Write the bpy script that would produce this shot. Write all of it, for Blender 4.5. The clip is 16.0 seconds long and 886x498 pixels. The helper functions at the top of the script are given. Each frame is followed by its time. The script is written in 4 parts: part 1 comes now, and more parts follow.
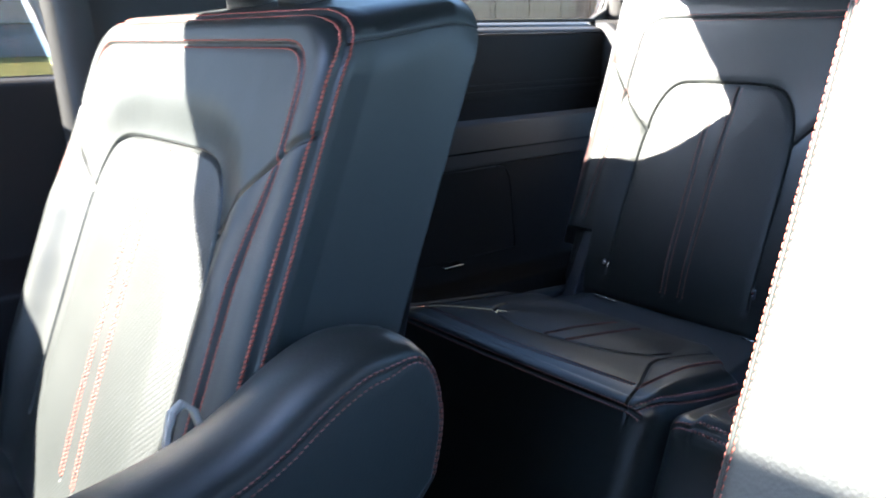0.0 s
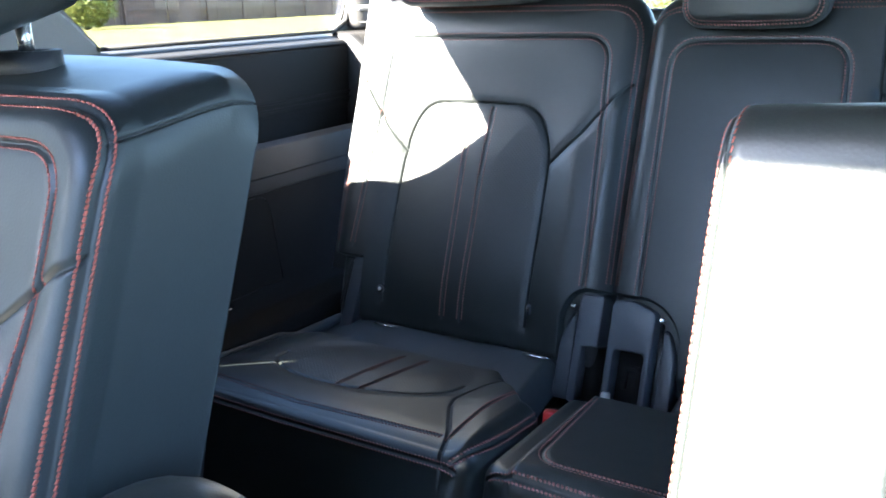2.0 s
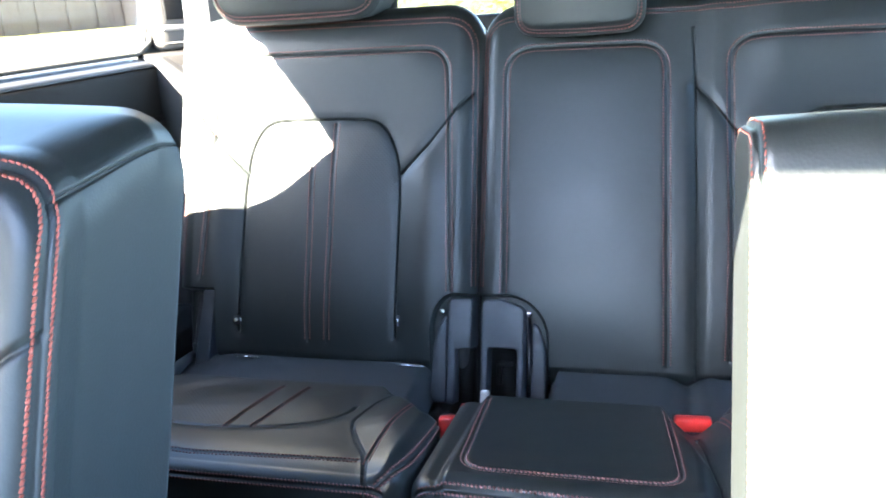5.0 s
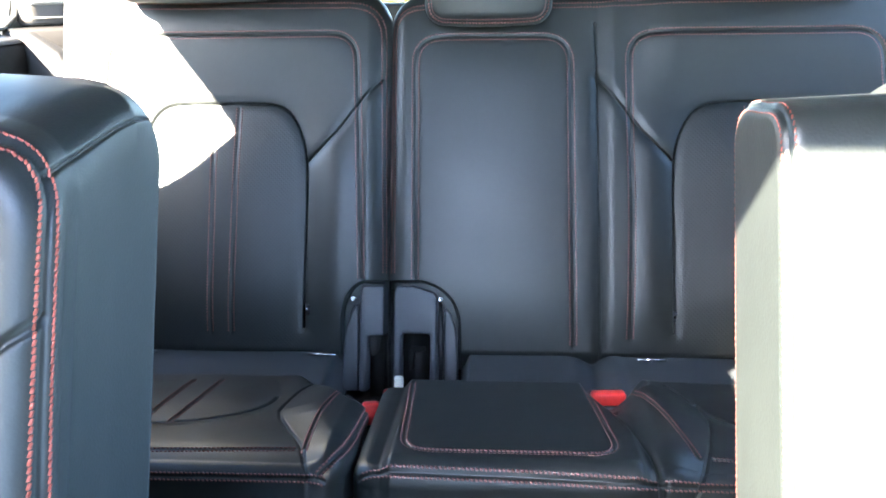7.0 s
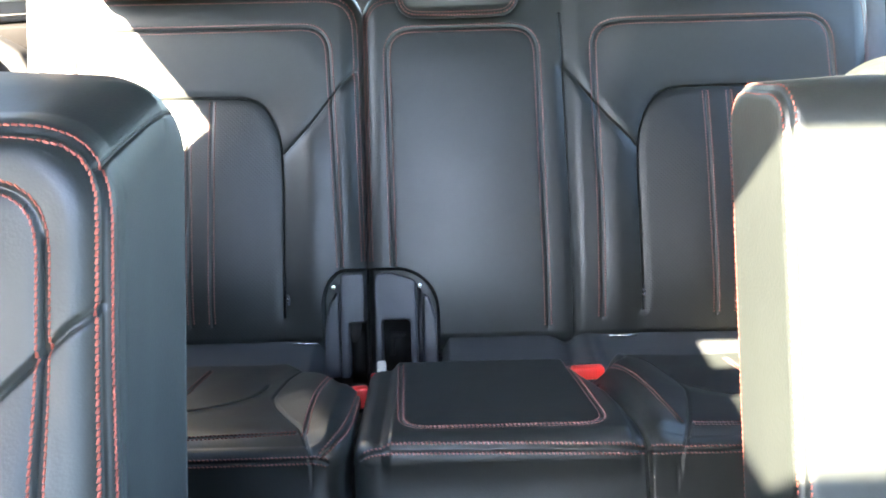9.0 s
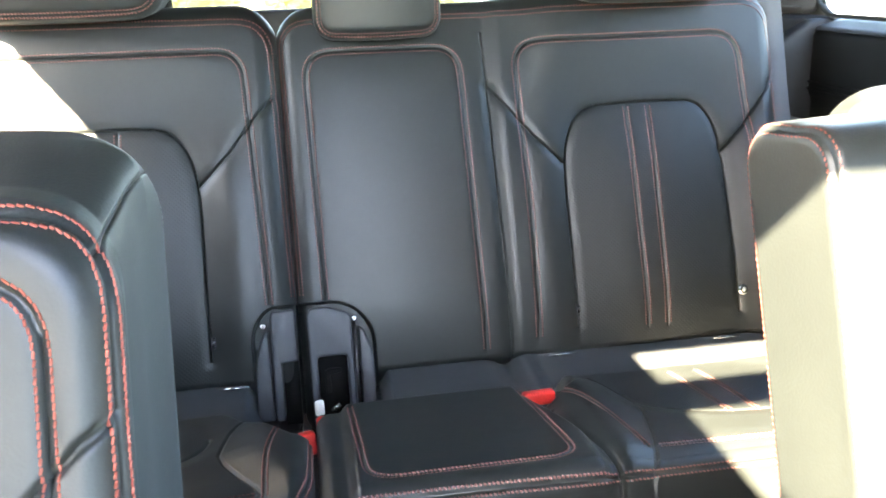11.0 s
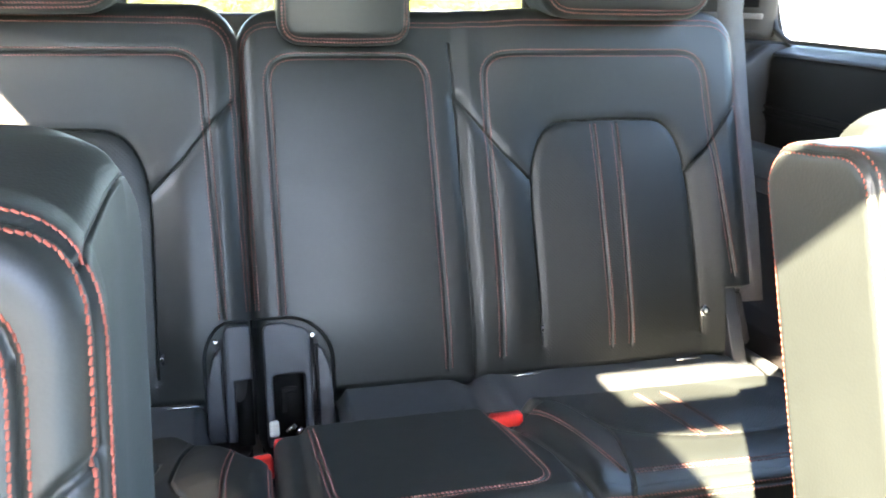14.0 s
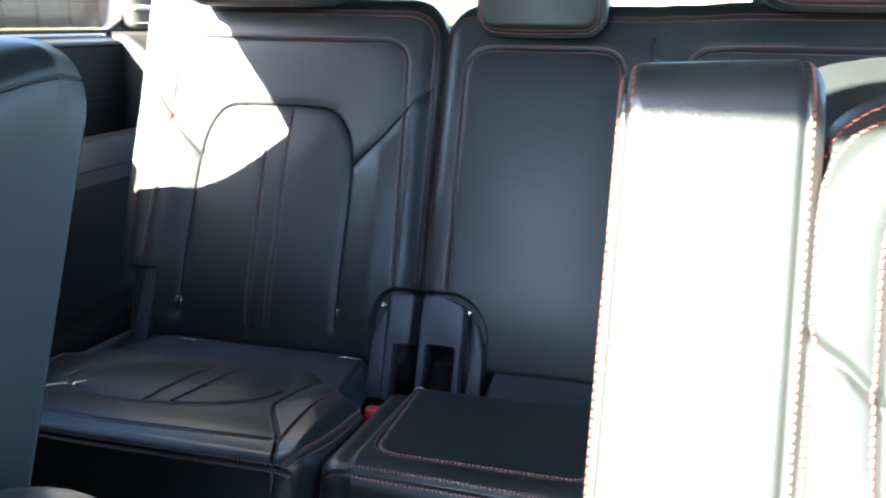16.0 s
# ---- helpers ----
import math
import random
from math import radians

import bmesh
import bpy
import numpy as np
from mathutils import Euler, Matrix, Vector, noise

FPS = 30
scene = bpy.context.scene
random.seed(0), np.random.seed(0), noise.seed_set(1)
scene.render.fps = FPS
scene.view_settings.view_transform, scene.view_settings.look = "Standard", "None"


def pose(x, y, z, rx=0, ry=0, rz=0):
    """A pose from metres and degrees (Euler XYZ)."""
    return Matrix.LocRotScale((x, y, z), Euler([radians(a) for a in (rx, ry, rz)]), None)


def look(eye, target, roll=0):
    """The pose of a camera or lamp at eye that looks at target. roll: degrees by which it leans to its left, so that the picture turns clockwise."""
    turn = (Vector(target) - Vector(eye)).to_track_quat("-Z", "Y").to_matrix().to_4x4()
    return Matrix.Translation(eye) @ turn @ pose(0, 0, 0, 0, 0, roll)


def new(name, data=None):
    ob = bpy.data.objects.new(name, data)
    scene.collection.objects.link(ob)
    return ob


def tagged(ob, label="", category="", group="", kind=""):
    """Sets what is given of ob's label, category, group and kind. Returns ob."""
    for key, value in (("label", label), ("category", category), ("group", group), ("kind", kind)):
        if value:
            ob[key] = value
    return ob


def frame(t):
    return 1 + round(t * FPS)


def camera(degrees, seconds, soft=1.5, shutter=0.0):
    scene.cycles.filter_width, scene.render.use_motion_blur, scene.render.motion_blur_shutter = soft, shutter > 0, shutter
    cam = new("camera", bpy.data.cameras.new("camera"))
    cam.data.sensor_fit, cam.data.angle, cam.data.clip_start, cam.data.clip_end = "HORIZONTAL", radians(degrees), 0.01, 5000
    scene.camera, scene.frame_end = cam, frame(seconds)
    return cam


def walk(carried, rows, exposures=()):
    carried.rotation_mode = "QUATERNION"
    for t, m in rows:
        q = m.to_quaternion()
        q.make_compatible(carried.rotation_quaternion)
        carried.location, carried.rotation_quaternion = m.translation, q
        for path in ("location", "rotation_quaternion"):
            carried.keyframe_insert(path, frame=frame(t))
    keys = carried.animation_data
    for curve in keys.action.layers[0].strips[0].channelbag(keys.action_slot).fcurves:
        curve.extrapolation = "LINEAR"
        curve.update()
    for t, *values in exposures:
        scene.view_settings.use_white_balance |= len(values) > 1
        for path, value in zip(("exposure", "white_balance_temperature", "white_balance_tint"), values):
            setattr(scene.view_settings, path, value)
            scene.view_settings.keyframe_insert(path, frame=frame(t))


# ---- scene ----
cam = camera(56.8, 16.0, 1.8, 0.4)
PATH = [
    (0, (0.308, -1.02, 0.828), (-1.18, 0.213, 0.313), -0.9),
    (0.5, (0.274, -0.992, 0.852), (-1.098, 0.357, 0.309), -1.8),
    (0.7, (0.272, -0.991, 0.884), (-1.033, 0.416, 0.319), -1.6),
    (1, (0.249, -0.985, 0.894), (-0.933, 0.531, 0.342), -2.0),
    (1.5, (0.231, -1.0, 0.897), (-0.831, 0.596, 0.328), -2.3),
    (2, (0.222, -0.997, 0.898), (-0.781, 0.633, 0.316), -1.9),
    (2.5, (0.199, -0.999, 0.9), (-0.744, 0.665, 0.315), -1.4),
    (3, (0.202, -1.0, 0.9), (-0.71, 0.678, 0.308), -1.6),
    (3.5, (0.202, -1.0, 0.893), (-0.686, 0.692, 0.303), -1.8),
    (4, (0.178, -1.017, 0.904), (-0.614, 0.721, 0.309), -2.5),
    (4.5, (0.143, -1.032, 0.904), (-0.503, 0.77, 0.325), -3.2),
    (5, (0.114, -1.044, 0.917), (-0.401, 0.796, 0.323), -3.8),
    (5.2, (0.096, -1.047, 0.926), (-0.355, 0.803, 0.316), -3.6),
    (7.3, (0.019, -1.08, 0.912), (-0.116, 0.818, 0.294), -0.8),
    (7.5, (0.034, -1.097, 0.916), (-0.121, 0.804, 0.316), -0.6),
    (8, (0.031, -1.108, 0.921), (-0.099, 0.798, 0.329), -0.9),
    (8.5, (0.01, -1.108, 0.924), (-0.066, 0.795, 0.313), -1.3),
    (9, (-0.028, -1.103, 0.917), (-0.03, 0.79, 0.272), -1.5),
    (9.5, (-0.028, -1.101, 0.922), (0.001, 0.79, 0.272), -1.3),
    (9.7, (-0.023, -1.097, 0.935), (0.021, 0.795, 0.287), -1.3),
    (11.8, (-0.18, -1.018, 0.941), (0.3, 0.813, 0.296), -1.6),
    (12, (-0.189, -1.01, 0.943), (0.319, 0.813, 0.294), -1.5),
    (12.5, (-0.207, -0.992, 0.932), (0.358, 0.817, 0.293), -1.1),
    (13, (-0.211, -0.979, 0.924), (0.396, 0.821, 0.3), -0.7),
    (13.5, (-0.194, -0.986, 0.923), (0.395, 0.822, 0.304), -0.1),
    (14, (-0.147, -1.008, 0.928), (0.322, 0.839, 0.320), 1.1),
    (14.5, (-0.087, -1.023, 0.903), (0.180, 0.870, 0.314), 2.1),
    (15, (-0.009, -1.016, 0.888), (0.027, 0.894, 0.297), 1.9),
    (15.4, (0.077, -1.019, 0.886), (-0.113, 0.884, 0.299), 0.5),
    (15.5, (0.087, -1.023, 0.884), (-0.132, 0.879, 0.306), 0.6),
    (16, (0.167, -1.031, 0.871), (-0.315, 0.834, 0.335), 0.8),
]
walk(cam, [(t, look(eye, target, roll)) for t, eye, target, roll in PATH],
     exposures=[(0, 5.45, 5550, 12), (1, 5.78, 5500, 11), (2, 6.15, 5550, 10), (2.5, 6.5, 5700, 9), (3, 6.72, 5850, 9), (5, 6.92, 5800, 10), (8.5, 6.85, 6300, 12), (9.5, 7.08, 6750, 12), (12, 7.14, 7150, 13), (14, 7.0, 7000, 13), (15.2, 7.05, 6450, 12), (16, 5.95, 5650, 10)])

# ---------------------------------------------------------------- light
SUN = Vector((0.78, 1.075, -1.0)).normalized()
sun_data = bpy.data.lights.new("sun", "SUN")
sun_data.energy, sun_data.angle, sun_data.color = 2.65, radians(0.53), (1.0, 0.86, 0.64)
sun = new("sun", sun_data)
sun.matrix_world = look((0, 0, 8), Vector((0, 0, 8)) + SUN)
world = bpy.data.worlds.new("sky")
scene.world = world
world.use_nodes = True
wn = world.node_tree.nodes
sky = wn.new("ShaderNodeTexSky")
sky.sky_type, sky.sun_disc = "NISHITA", False
sky.sun_elevation, sky.sun_rotation = math.asin(-SUN.z), math.atan2(-SUN.x, -SUN.y)
wn["Background"].inputs["Strength"].default_value = 0.10
world.node_tree.links.new(sky.outputs["Color"], wn["Background"].inputs["Color"])


# ---------------------------------------------------------------- materials
def material(name, colour, rough=0.5, metal=0.0, spec=0.5, grain=0.0, grain_size=0.001, stain=0.15, stain_size=0.2, detail="NOISE", rough_var=0.08, wave=0.0):
    """Procedural surface: colour with large and fine variation, roughness variation and a fine bump."""
    m = bpy.data.materials.new(name)
    m.use_nodes = True
    n, l = m.node_tree.nodes, m.node_tree.links
    b = n["Principled BSDF"]
    b.inputs["Metallic"].default_value = metal
    b.inputs["Specular IOR Level"].default_value = spec
    tc = n.new("ShaderNodeTexCoord")
    big = n.new("ShaderNodeTexNoise")
    big.inputs["Scale"].default_value, big.inputs["Detail"].default_value = 1 / stain_size, 5
    l.new(tc.outputs["Object"], big.inputs["Vector"])
    fine = n.new("ShaderNodeTexNoise")
    fine.inputs["Scale"].default_value, fine.inputs["Detail"].default_value = 1 / (grain_size * 4), 3
    l.new(tc.outputs["Object"], fine.inputs["Vector"])
    mix = n.new("ShaderNodeMix")
    mix.data_type = "FLOAT"
    mix.inputs[0].default_value = 0.35
    l.new(big.outputs["Fac"], mix.inputs[2])
    l.new(fine.outputs["Fac"], mix.inputs[3])
    ramp = n.new("ShaderNodeValToRGB")
    ramp.color_ramp.elements[0].position, ramp.color_ramp.elements[1].position = 0.3, 0.7
    ramp.color_ramp.elements[0].color = (*[c * (1 - stain) for c in colour], 1)
    ramp.color_ramp.elements[1].color = (*[min(1, c * (1 + stain)) for c in colour], 1)
    l.new(mix.outputs[0], ramp.inputs["Fac"])
    l.new(ramp.outputs["Color"], b.inputs["Base Color"])
    rr = n.new("ShaderNodeMapRange")
    rr.inputs["To Min"].default_value, rr.inputs["To Max"].default_value = rough - rough_var, rough + rough_var
    l.new(big.outputs["Fac"], rr.inputs["Value"])
    l.new(rr.outputs["Result"], b.inputs["Roughness"])
    if grain:
        if detail == "VORONOI":
            tex = n.new("ShaderNodeTexVoronoi")
            tex.inputs["Scale"].default_value = 1 / grain_size
            out = tex.outputs["Distance"]
        else:
            tex = n.new("ShaderNodeTexNoise")
            tex.inputs["Scale"].default_value, tex.inputs["Detail"].default_value = 1 / grain_size, 3
            out = tex.outputs["Fac"]
        l.new(tc.outputs["Object"], tex.inputs["Vector"])
        bump = n.new("ShaderNodeBump")
        bump.inputs["Strength"].default_value, bump.inputs["Distance"].default_value = grain, grain_size
        l.new(out, bump.inputs["Height"])
        l.new(bump.outputs["Normal"], b.inputs["Normal"])
    if wave:
        soft = n.new("ShaderNodeTexNoise")
        soft.inputs["Scale"].default_value, soft.inputs["Detail"].default_value = 14.0, 2
        l.new(tc.outputs["Object"], soft.inputs["Vector"])
        low = n.new("ShaderNodeBump")
        low.inputs["Strength"].default_value, low.inputs["Distance"].default_value = 1.0, wave
        l.new(soft.outputs["Fac"], low.inputs["Height"])
        if grain:
            l.new(low.outputs["Normal"], bump.inputs["Normal"])
        else:
            l.new(low.outputs["Normal"], b.inputs["Normal"])
    return m


LEATHER = material("black leather", (0.0126, 0.0154, 0.0151), 0.42, spec=0.54, grain=0.045, grain_size=0.0019, stain=0.12, stain_size=0.12, detail="VORONOI", rough_var=0.06, wave=0.0011)
PERF = material("perforated leather", (0.0126, 0.0154, 0.0151), 0.44, spec=0.50, stain=0.12, stain_size=0.1, detail="VORONOI", rough_var=0.04)


def perforate(mat, tilt, pitch=0.0042):
    """Rows of small punched holes, in the panel's own plane."""
    n, l = mat.node_tree.nodes, mat.node_tree.links
    bsdf = n["Principled BSDF"]
    tc = n.new("ShaderNodeTexCoord")
    mp = n.new("ShaderNodeMapping")
    mp.inputs["Rotation"].default_value = (tilt, 0, 0)
    mp2 = n.new("ShaderNodeMapping")
    mp2.inputs["Rotation"].default_value = (0, 0, radians(45))
    vo = n.new("ShaderNodeTexVoronoi")
    vo.voronoi_dimensions = "2D"
    vo.inputs["Scale"].default_value, vo.inputs["Randomness"].default_value = 1 / pitch, 0.0
    ra = n.new("ShaderNodeMapRange")
    ra.inputs["From Min"].default_value, ra.inputs["From Max"].default_value = 0.22, 0.34
    ra.inputs["To Min"].default_value = 0.68
    mu = n.new("ShaderNodeMix")
    mu.data_type, mu.blend_type = "RGBA", "MULTIPLY"
    mu.inputs[0].default_value = 1.0
    old = bsdf.inputs["Base Color"].links[0].from_socket
    l.new(tc.outputs["Object"], mp.inputs["Vector"])
    l.new(mp.outputs["Vector"], mp2.inputs["Vector"])
    l.new(mp2.outputs["Vector"], vo.inputs["Vector"])
    l.new(vo.outputs["Distance"], ra.inputs["Value"])
    l.new(old, mu.inputs[6])
    l.new(ra.outputs["Result"], mu.inputs[7])
    l.new(mu.outputs[2], bsdf.inputs["Base Color"])
    bump = n.new("ShaderNodeBump")
    bump.inputs["Strength"].default_value, bump.inputs["Distance"].default_value = 0.35, 0.001
    l.new(ra.outputs["Result"], bump.inputs["Height"])
    l.new(bump.outputs["Normal"], bsdf.inputs["Normal"])
    return mat


PERF = perforate(PERF, -radians(90 - 20.7))
PERF_SEAT = perforate(material("perforated cushion leather", (0.0126, 0.0154, 0.0151), 0.44, spec=0.50, stain=0.12, stain_size=0.1, rough_var=0.04), 0.0)
VINYL = material("matt black vinyl", (0.034, 0.038, 0.041), 0.55, spec=0.5, grain=0.05, grain_size=0.0016, stain=0.12, stain_size=0.1, detail="VORONOI", rough_var=0.05)
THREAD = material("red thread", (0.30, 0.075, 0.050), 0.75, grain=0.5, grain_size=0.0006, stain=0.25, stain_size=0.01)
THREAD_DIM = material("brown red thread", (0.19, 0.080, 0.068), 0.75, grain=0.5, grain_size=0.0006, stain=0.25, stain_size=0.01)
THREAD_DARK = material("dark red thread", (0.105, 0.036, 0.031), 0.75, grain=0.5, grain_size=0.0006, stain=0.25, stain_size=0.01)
PLASTIC = material("black plastic", (0.016, 0.016, 0.017), 0.55, spec=0.35, grain=0.3, grain_size=0.0012, stain=0.15, stain_size=0.1)
PLASTIC_SOFT = material("dark grey trim plastic", (0.0088, 0.0080, 0.0080), 0.66, spec=0.12, grain=0.4, grain_size=0.0014, stain=0.12, stain_size=0.15)
PLASTIC_SHINE = material("satin black plastic", (0.036, 0.041, 0.050), 0.46, grain=0.15, grain_size=0.001, stain=0.1, stain_size=0.05)
LINER = material("charcoal headliner cloth", (0.045, 0.044, 0.044), 0.95, grain=0.6, grain_size=0.002, stain=0.08, stain_size=0.2)
GREY_TRIM = material("light grey pillar trim", (0.17, 0.163, 0.155), 0.7, grain=0.3, grain_size=0.0015, stain=0.06, stain_size=0.2)
MID_TRIM = material("mid grey trim", (0.036, 0.034, 0.033), 0.7, grain=0.3, grain_size=0.0015, stain=0.08, stain_size=0.2)
# wall trim made lighter; bounced light on the shelf edge is in the colour
LIT_LIP_TRIM = material("dark grey trim lightened for bounced light", (0.024, 0.0225, 0.022), 0.6, spec=0.3, grain=0.3, grain_size=0.0014, stain=0.1, stain_size=0.15)
CARPET = material("black carpet", (0.022, 0.022, 0.023), 0.95, spec=0.1, grain=1.0, grain_size=0.003, stain=0.3, stain_size=0.05)
CHROME = material("polished metal", (0.75, 0.75, 0.75), 0.18, metal=1.0, stain=0.05, rough_var=0.05)
STEEL = material("dull dark steel", (0.10, 0.10, 0.105), 0.35, metal=0.9, stain=0.2, stain_size=0.02)
RED = material("red plastic", (0.62, 0.03, 0.025), 0.4, stain=0.08, stain_size=0.02, grain=0.1)
WEB = material("dark belt webbing", (0.10, 0.10, 0.105), 0.75, grain=0.8, grain_size=0.0015, stain=0.1, stain_size=0.03)
STRAP = material("beige nylon strap", (0.32, 0.31, 0.28), 0.8, grain=0.8, grain_size=0.0012, stain=0.12, stain_size=0.02)
WHITE = material("off white plastic", (0.75, 0.72, 0.66), 0.5, stain=0.06, stain_size=0.02)
# near-black: carries the shade inside recesses, also used for dark joints
RECESS_BLACK = material("deep black for shaded recesses and joints", (0.004, 0.004, 0.0045), 0.7, spec=0.2, stain=0.1)
RUBBER = material("black rubber seal", (0.02, 0.02, 0.02), 0.7, stain=0.1)
GRASS = material("sunlit dry grass", (0.25, 0.215, 0.06), 0.9, spec=0.2, grain=1.0, grain_size=0.05, stain=0.35, stain_size=0.8)
FENCE = material("weathered grey wood", (0.105, 0.062, 0.043), 0.85, grain=0.8, grain_size=0.01, stain=0.3, stain_size=0.3)
LEAF = material("yellow green leaves", (0.15, 0.16, 0.020), 0.6, grain=0.4, grain_size=0.02, stain=0.35, stain_size=0.15)
BARK = material("brown bark", (0.12, 0.085, 0.06), 0.9, grain=1.0, grain_size=0.02, stain=0.3, stain_size=0.1)
CONCRETE = material("pale concrete", (0.42, 0.40, 0.37), 0.9, grain=0.6, grain_size=0.01, stain=0.15, stain_size=0.7)
BLOCK = material("pale pink render", (0.48, 0.38, 0.32), 0.9, grain=0.6, grain_size=0.02, stain=0.2, stain_size=0.3)
STONE = material("grey stone", (0.26, 0.25, 0.24), 0.9, grain=0.8, grain_size=0.03, stain=0.25, stain_size=0.25)
ROOFING = material("grey roof shingles", (0.14, 0.13, 0.125), 0.9, grain=0.8, grain_size=0.03, stain=0.25, stain_size=0.4)

GLASS = bpy.data.materials.new("tinted window glass")
GLASS.use_nodes = True
gn, gl = GLASS.node_tree.nodes, GLASS.node_tree.links
g_t = gn.new("ShaderNodeBsdfTransparent")
g_t.inputs["Color"].default_value = (0.44, 0.45, 0.44, 1)
g_g = gn.new("ShaderNodeBsdfGlossy")
g_g.inputs["Roughness"].default_value = 0.02
g_m = gn.new("ShaderNodeMixShader")
g_m.inputs["Fac"].default_value = 0.025
gl.new(g_t.outputs["BSDF"], g_m.inputs[1])
gl.new(g_g.outputs["BSDF"], g_m.inputs[2])
gl.new(g_m.outputs["Shader"], gn["Material Output"].inputs["Surface"])


ROOF_GLASS = GLASS.copy()
ROOF_GLASS.name = "lightly tinted roof glass"
ROOF_GLASS.node_tree.nodes[g_t.name].inputs["Color"].default_value = (0.85, 0.86, 0.86, 1)
# door tint set extra dark to hold side light off the captain's chairs
DARK_GLASS = GLASS.copy()
DARK_GLASS.name = "darkened door glass"
DARK_GLASS.node_tree.nodes[g_t.name].inputs["Color"].default_value = (0.26, 0.265, 0.26, 1)
# passes only half the light, to weaken what comes in from ahead
FRONT_GLASS = GLASS.copy()
FRONT_GLASS.name = "half-dimmed front glass"
FRONT_GLASS.node_tree.nodes[g_t.name].inputs["Color"].default_value = (0.50, 0.51, 0.50, 1)


# ---------------------------------------------------------------- building helpers
def part(name, bm, mat, parent=None, label="", smooth=True):
    """Links a bmesh (or a mesh) as one object, under a thing or a part."""
    if isinstance(bm, bmesh.types.BMesh):
        me = bpy.data.meshes.new(name)
        bm.to_mesh(me)
        bm.free()
    else:
        me = bm
    if smooth:
        me.polygons.foreach_set("use_smooth", np.ones(len(me.polygons), bool))
    me.materials.append(mat)
    ob = new(name, me)
    if parent is not None:
        ob.parent = parent
    if label:
        ob["label"] = label
    return ob


def thing(name, label, category, at=(0, 0, 0), group="", kind=""):
    ob = new(name)
    ob.location = at
    ob.empty_display_size = 0.05
    return tagged(ob, label, category, group, kind)


def mesh_of(name, verts, faces):
    me = bpy.data.meshes.new(name)
    me.from_pydata([tuple(v) for v in verts], [], [tuple(f) for f in faces])
    me.update()
    return me


def rbox(size, r=0.01, n=4, at=(0, 0, 0), turn=None, taper=None):
    """A box with rounded edges as a bmesh; taper(v) may reshape each vertex."""
    bm = bmesh.new()
    bmesh.ops.create_cube(bm, size=1.0)
    for v in bm.verts:
        v.co = Vector((v.co.x * size[0], v.co.y * size[1], v.co.z * size[2]))
    r = min(r, min(size) * 0.49)
    bmesh.ops.bevel(bm, geom=bm.edges[:], offset=r, segments=n, profile=0.5, affect="EDGES")
    if taper:
        for v in bm.verts:
            v.co = taper(v.co.copy())
    if turn is not None:
        bm.transform(turn)
    bmesh.ops.translate(bm, vec=at, verts=bm.verts)
    return bm


def slab(poly, lo, hi, axis="x", r=0.0):
    """A polygon in the two other axes, extruded along one axis, with bevelled edges."""
    bm = bmesh.new()

    def at(a, b, c):
        return {"x": (c, a, b), "y": (a, c, b), "z": (a, b, c)}[axis]
    one = [bm.verts.new(at(a, b, lo)) for a, b in poly]
    two = [bm.verts.new(at(a, b, hi)) for a, b in poly]
    bm.faces.new(one)
    bm.faces.new(two[::-1])
    for i in range(len(poly)):
        j = (i + 1) % len(poly)
        bm.faces.new((one[i], two[i], two[j], one[j]))
    bmesh.ops.recalc_face_normals(bm, faces=bm.faces[:])
    if r:
        bmesh.ops.bevel(bm, geom=[e for e in bm.edges if e.calc_face_angle(0) > 0.5], offset=r, segments=3, profile=0.5, affect="EDGES")
    return bm


def box(lo, hi, r=0.0):
    c = [(a + b) / 2 for a, b in zip(lo, hi)]
    s = [b - a for a, b in zip(lo, hi)]
    if r:
        return rbox(s, r, 2, c)
    bm = bmesh.new()
    bmesh.ops.create_cube(bm, size=1.0)
    for v in bm.verts:
        v.co = Vector((c[0] + v.co.x * s[0], c[1] + v.co.y * s[1], c[2] + v.co.z * s[2]))
    return bm


def rod(a, b, r, n=12, r2=None):
    a, b = Vector(a), Vector(b)
    bm = bmesh.new()
    bmesh.ops.create_cone(bm, cap_ends=True, segments=n, radius1=r, radius2=r if r2 is None else r2, depth=(b - a).length)
    bm.transform(Matrix.Translation((a + b) / 2) @ (b - a).to_track_quat("Z", "Y").to_matrix().to_4x4())
    return bm


def ribbon(points, width, thick, side=(1, 0, 0)):
    """A flat strap along points; side: the way of its width."""
    pts = [Vector(p) for p in points]
    bm, rings = bmesh.new(), []
    side = Vector(side).normalized()
    for i, p in enumerate(pts):
        along = (pts[min(i + 1, len(pts) - 1)] - pts[max(i - 1, 0)]).normalized()
        nrm = along.cross(side).normalized()
        rings.append([bm.verts.new(p + side * sx * width / 2 + nrm * sn * thick / 2) for sx, sn in ((-1, -1), (1, -1), (1, 1), (-1, 1))])
    for a, b in zip(rings, rings[1:]):
        for k in range(4):
            bm.faces.new((a[k], a[(k + 1) % 4], b[(k + 1) % 4], b[k]))
    bm.faces.new(rings[0][::-1])
    bm.faces.new(rings[-1])
    return bm


def sstep(a, b, x):
    t = np.clip((x - a) / (b - a), 0, 1)
    return t * t * (3 - 2 * t)


def chaikin(pts, rounds=3):
    pts = [tuple(p) for p in pts]
    for _ in range(rounds):
        out = [pts[0]]
        for (a, b), (c, d) in zip(pts, pts[1:]):
            out += [(0.75 * a + 0.25 * c, 0.75 * b + 0.25 * d), (0.25 * a + 0.75 * c, 0.25 * b + 0.75 * d)]
        pts = out + [pts[-1]]
    return pts


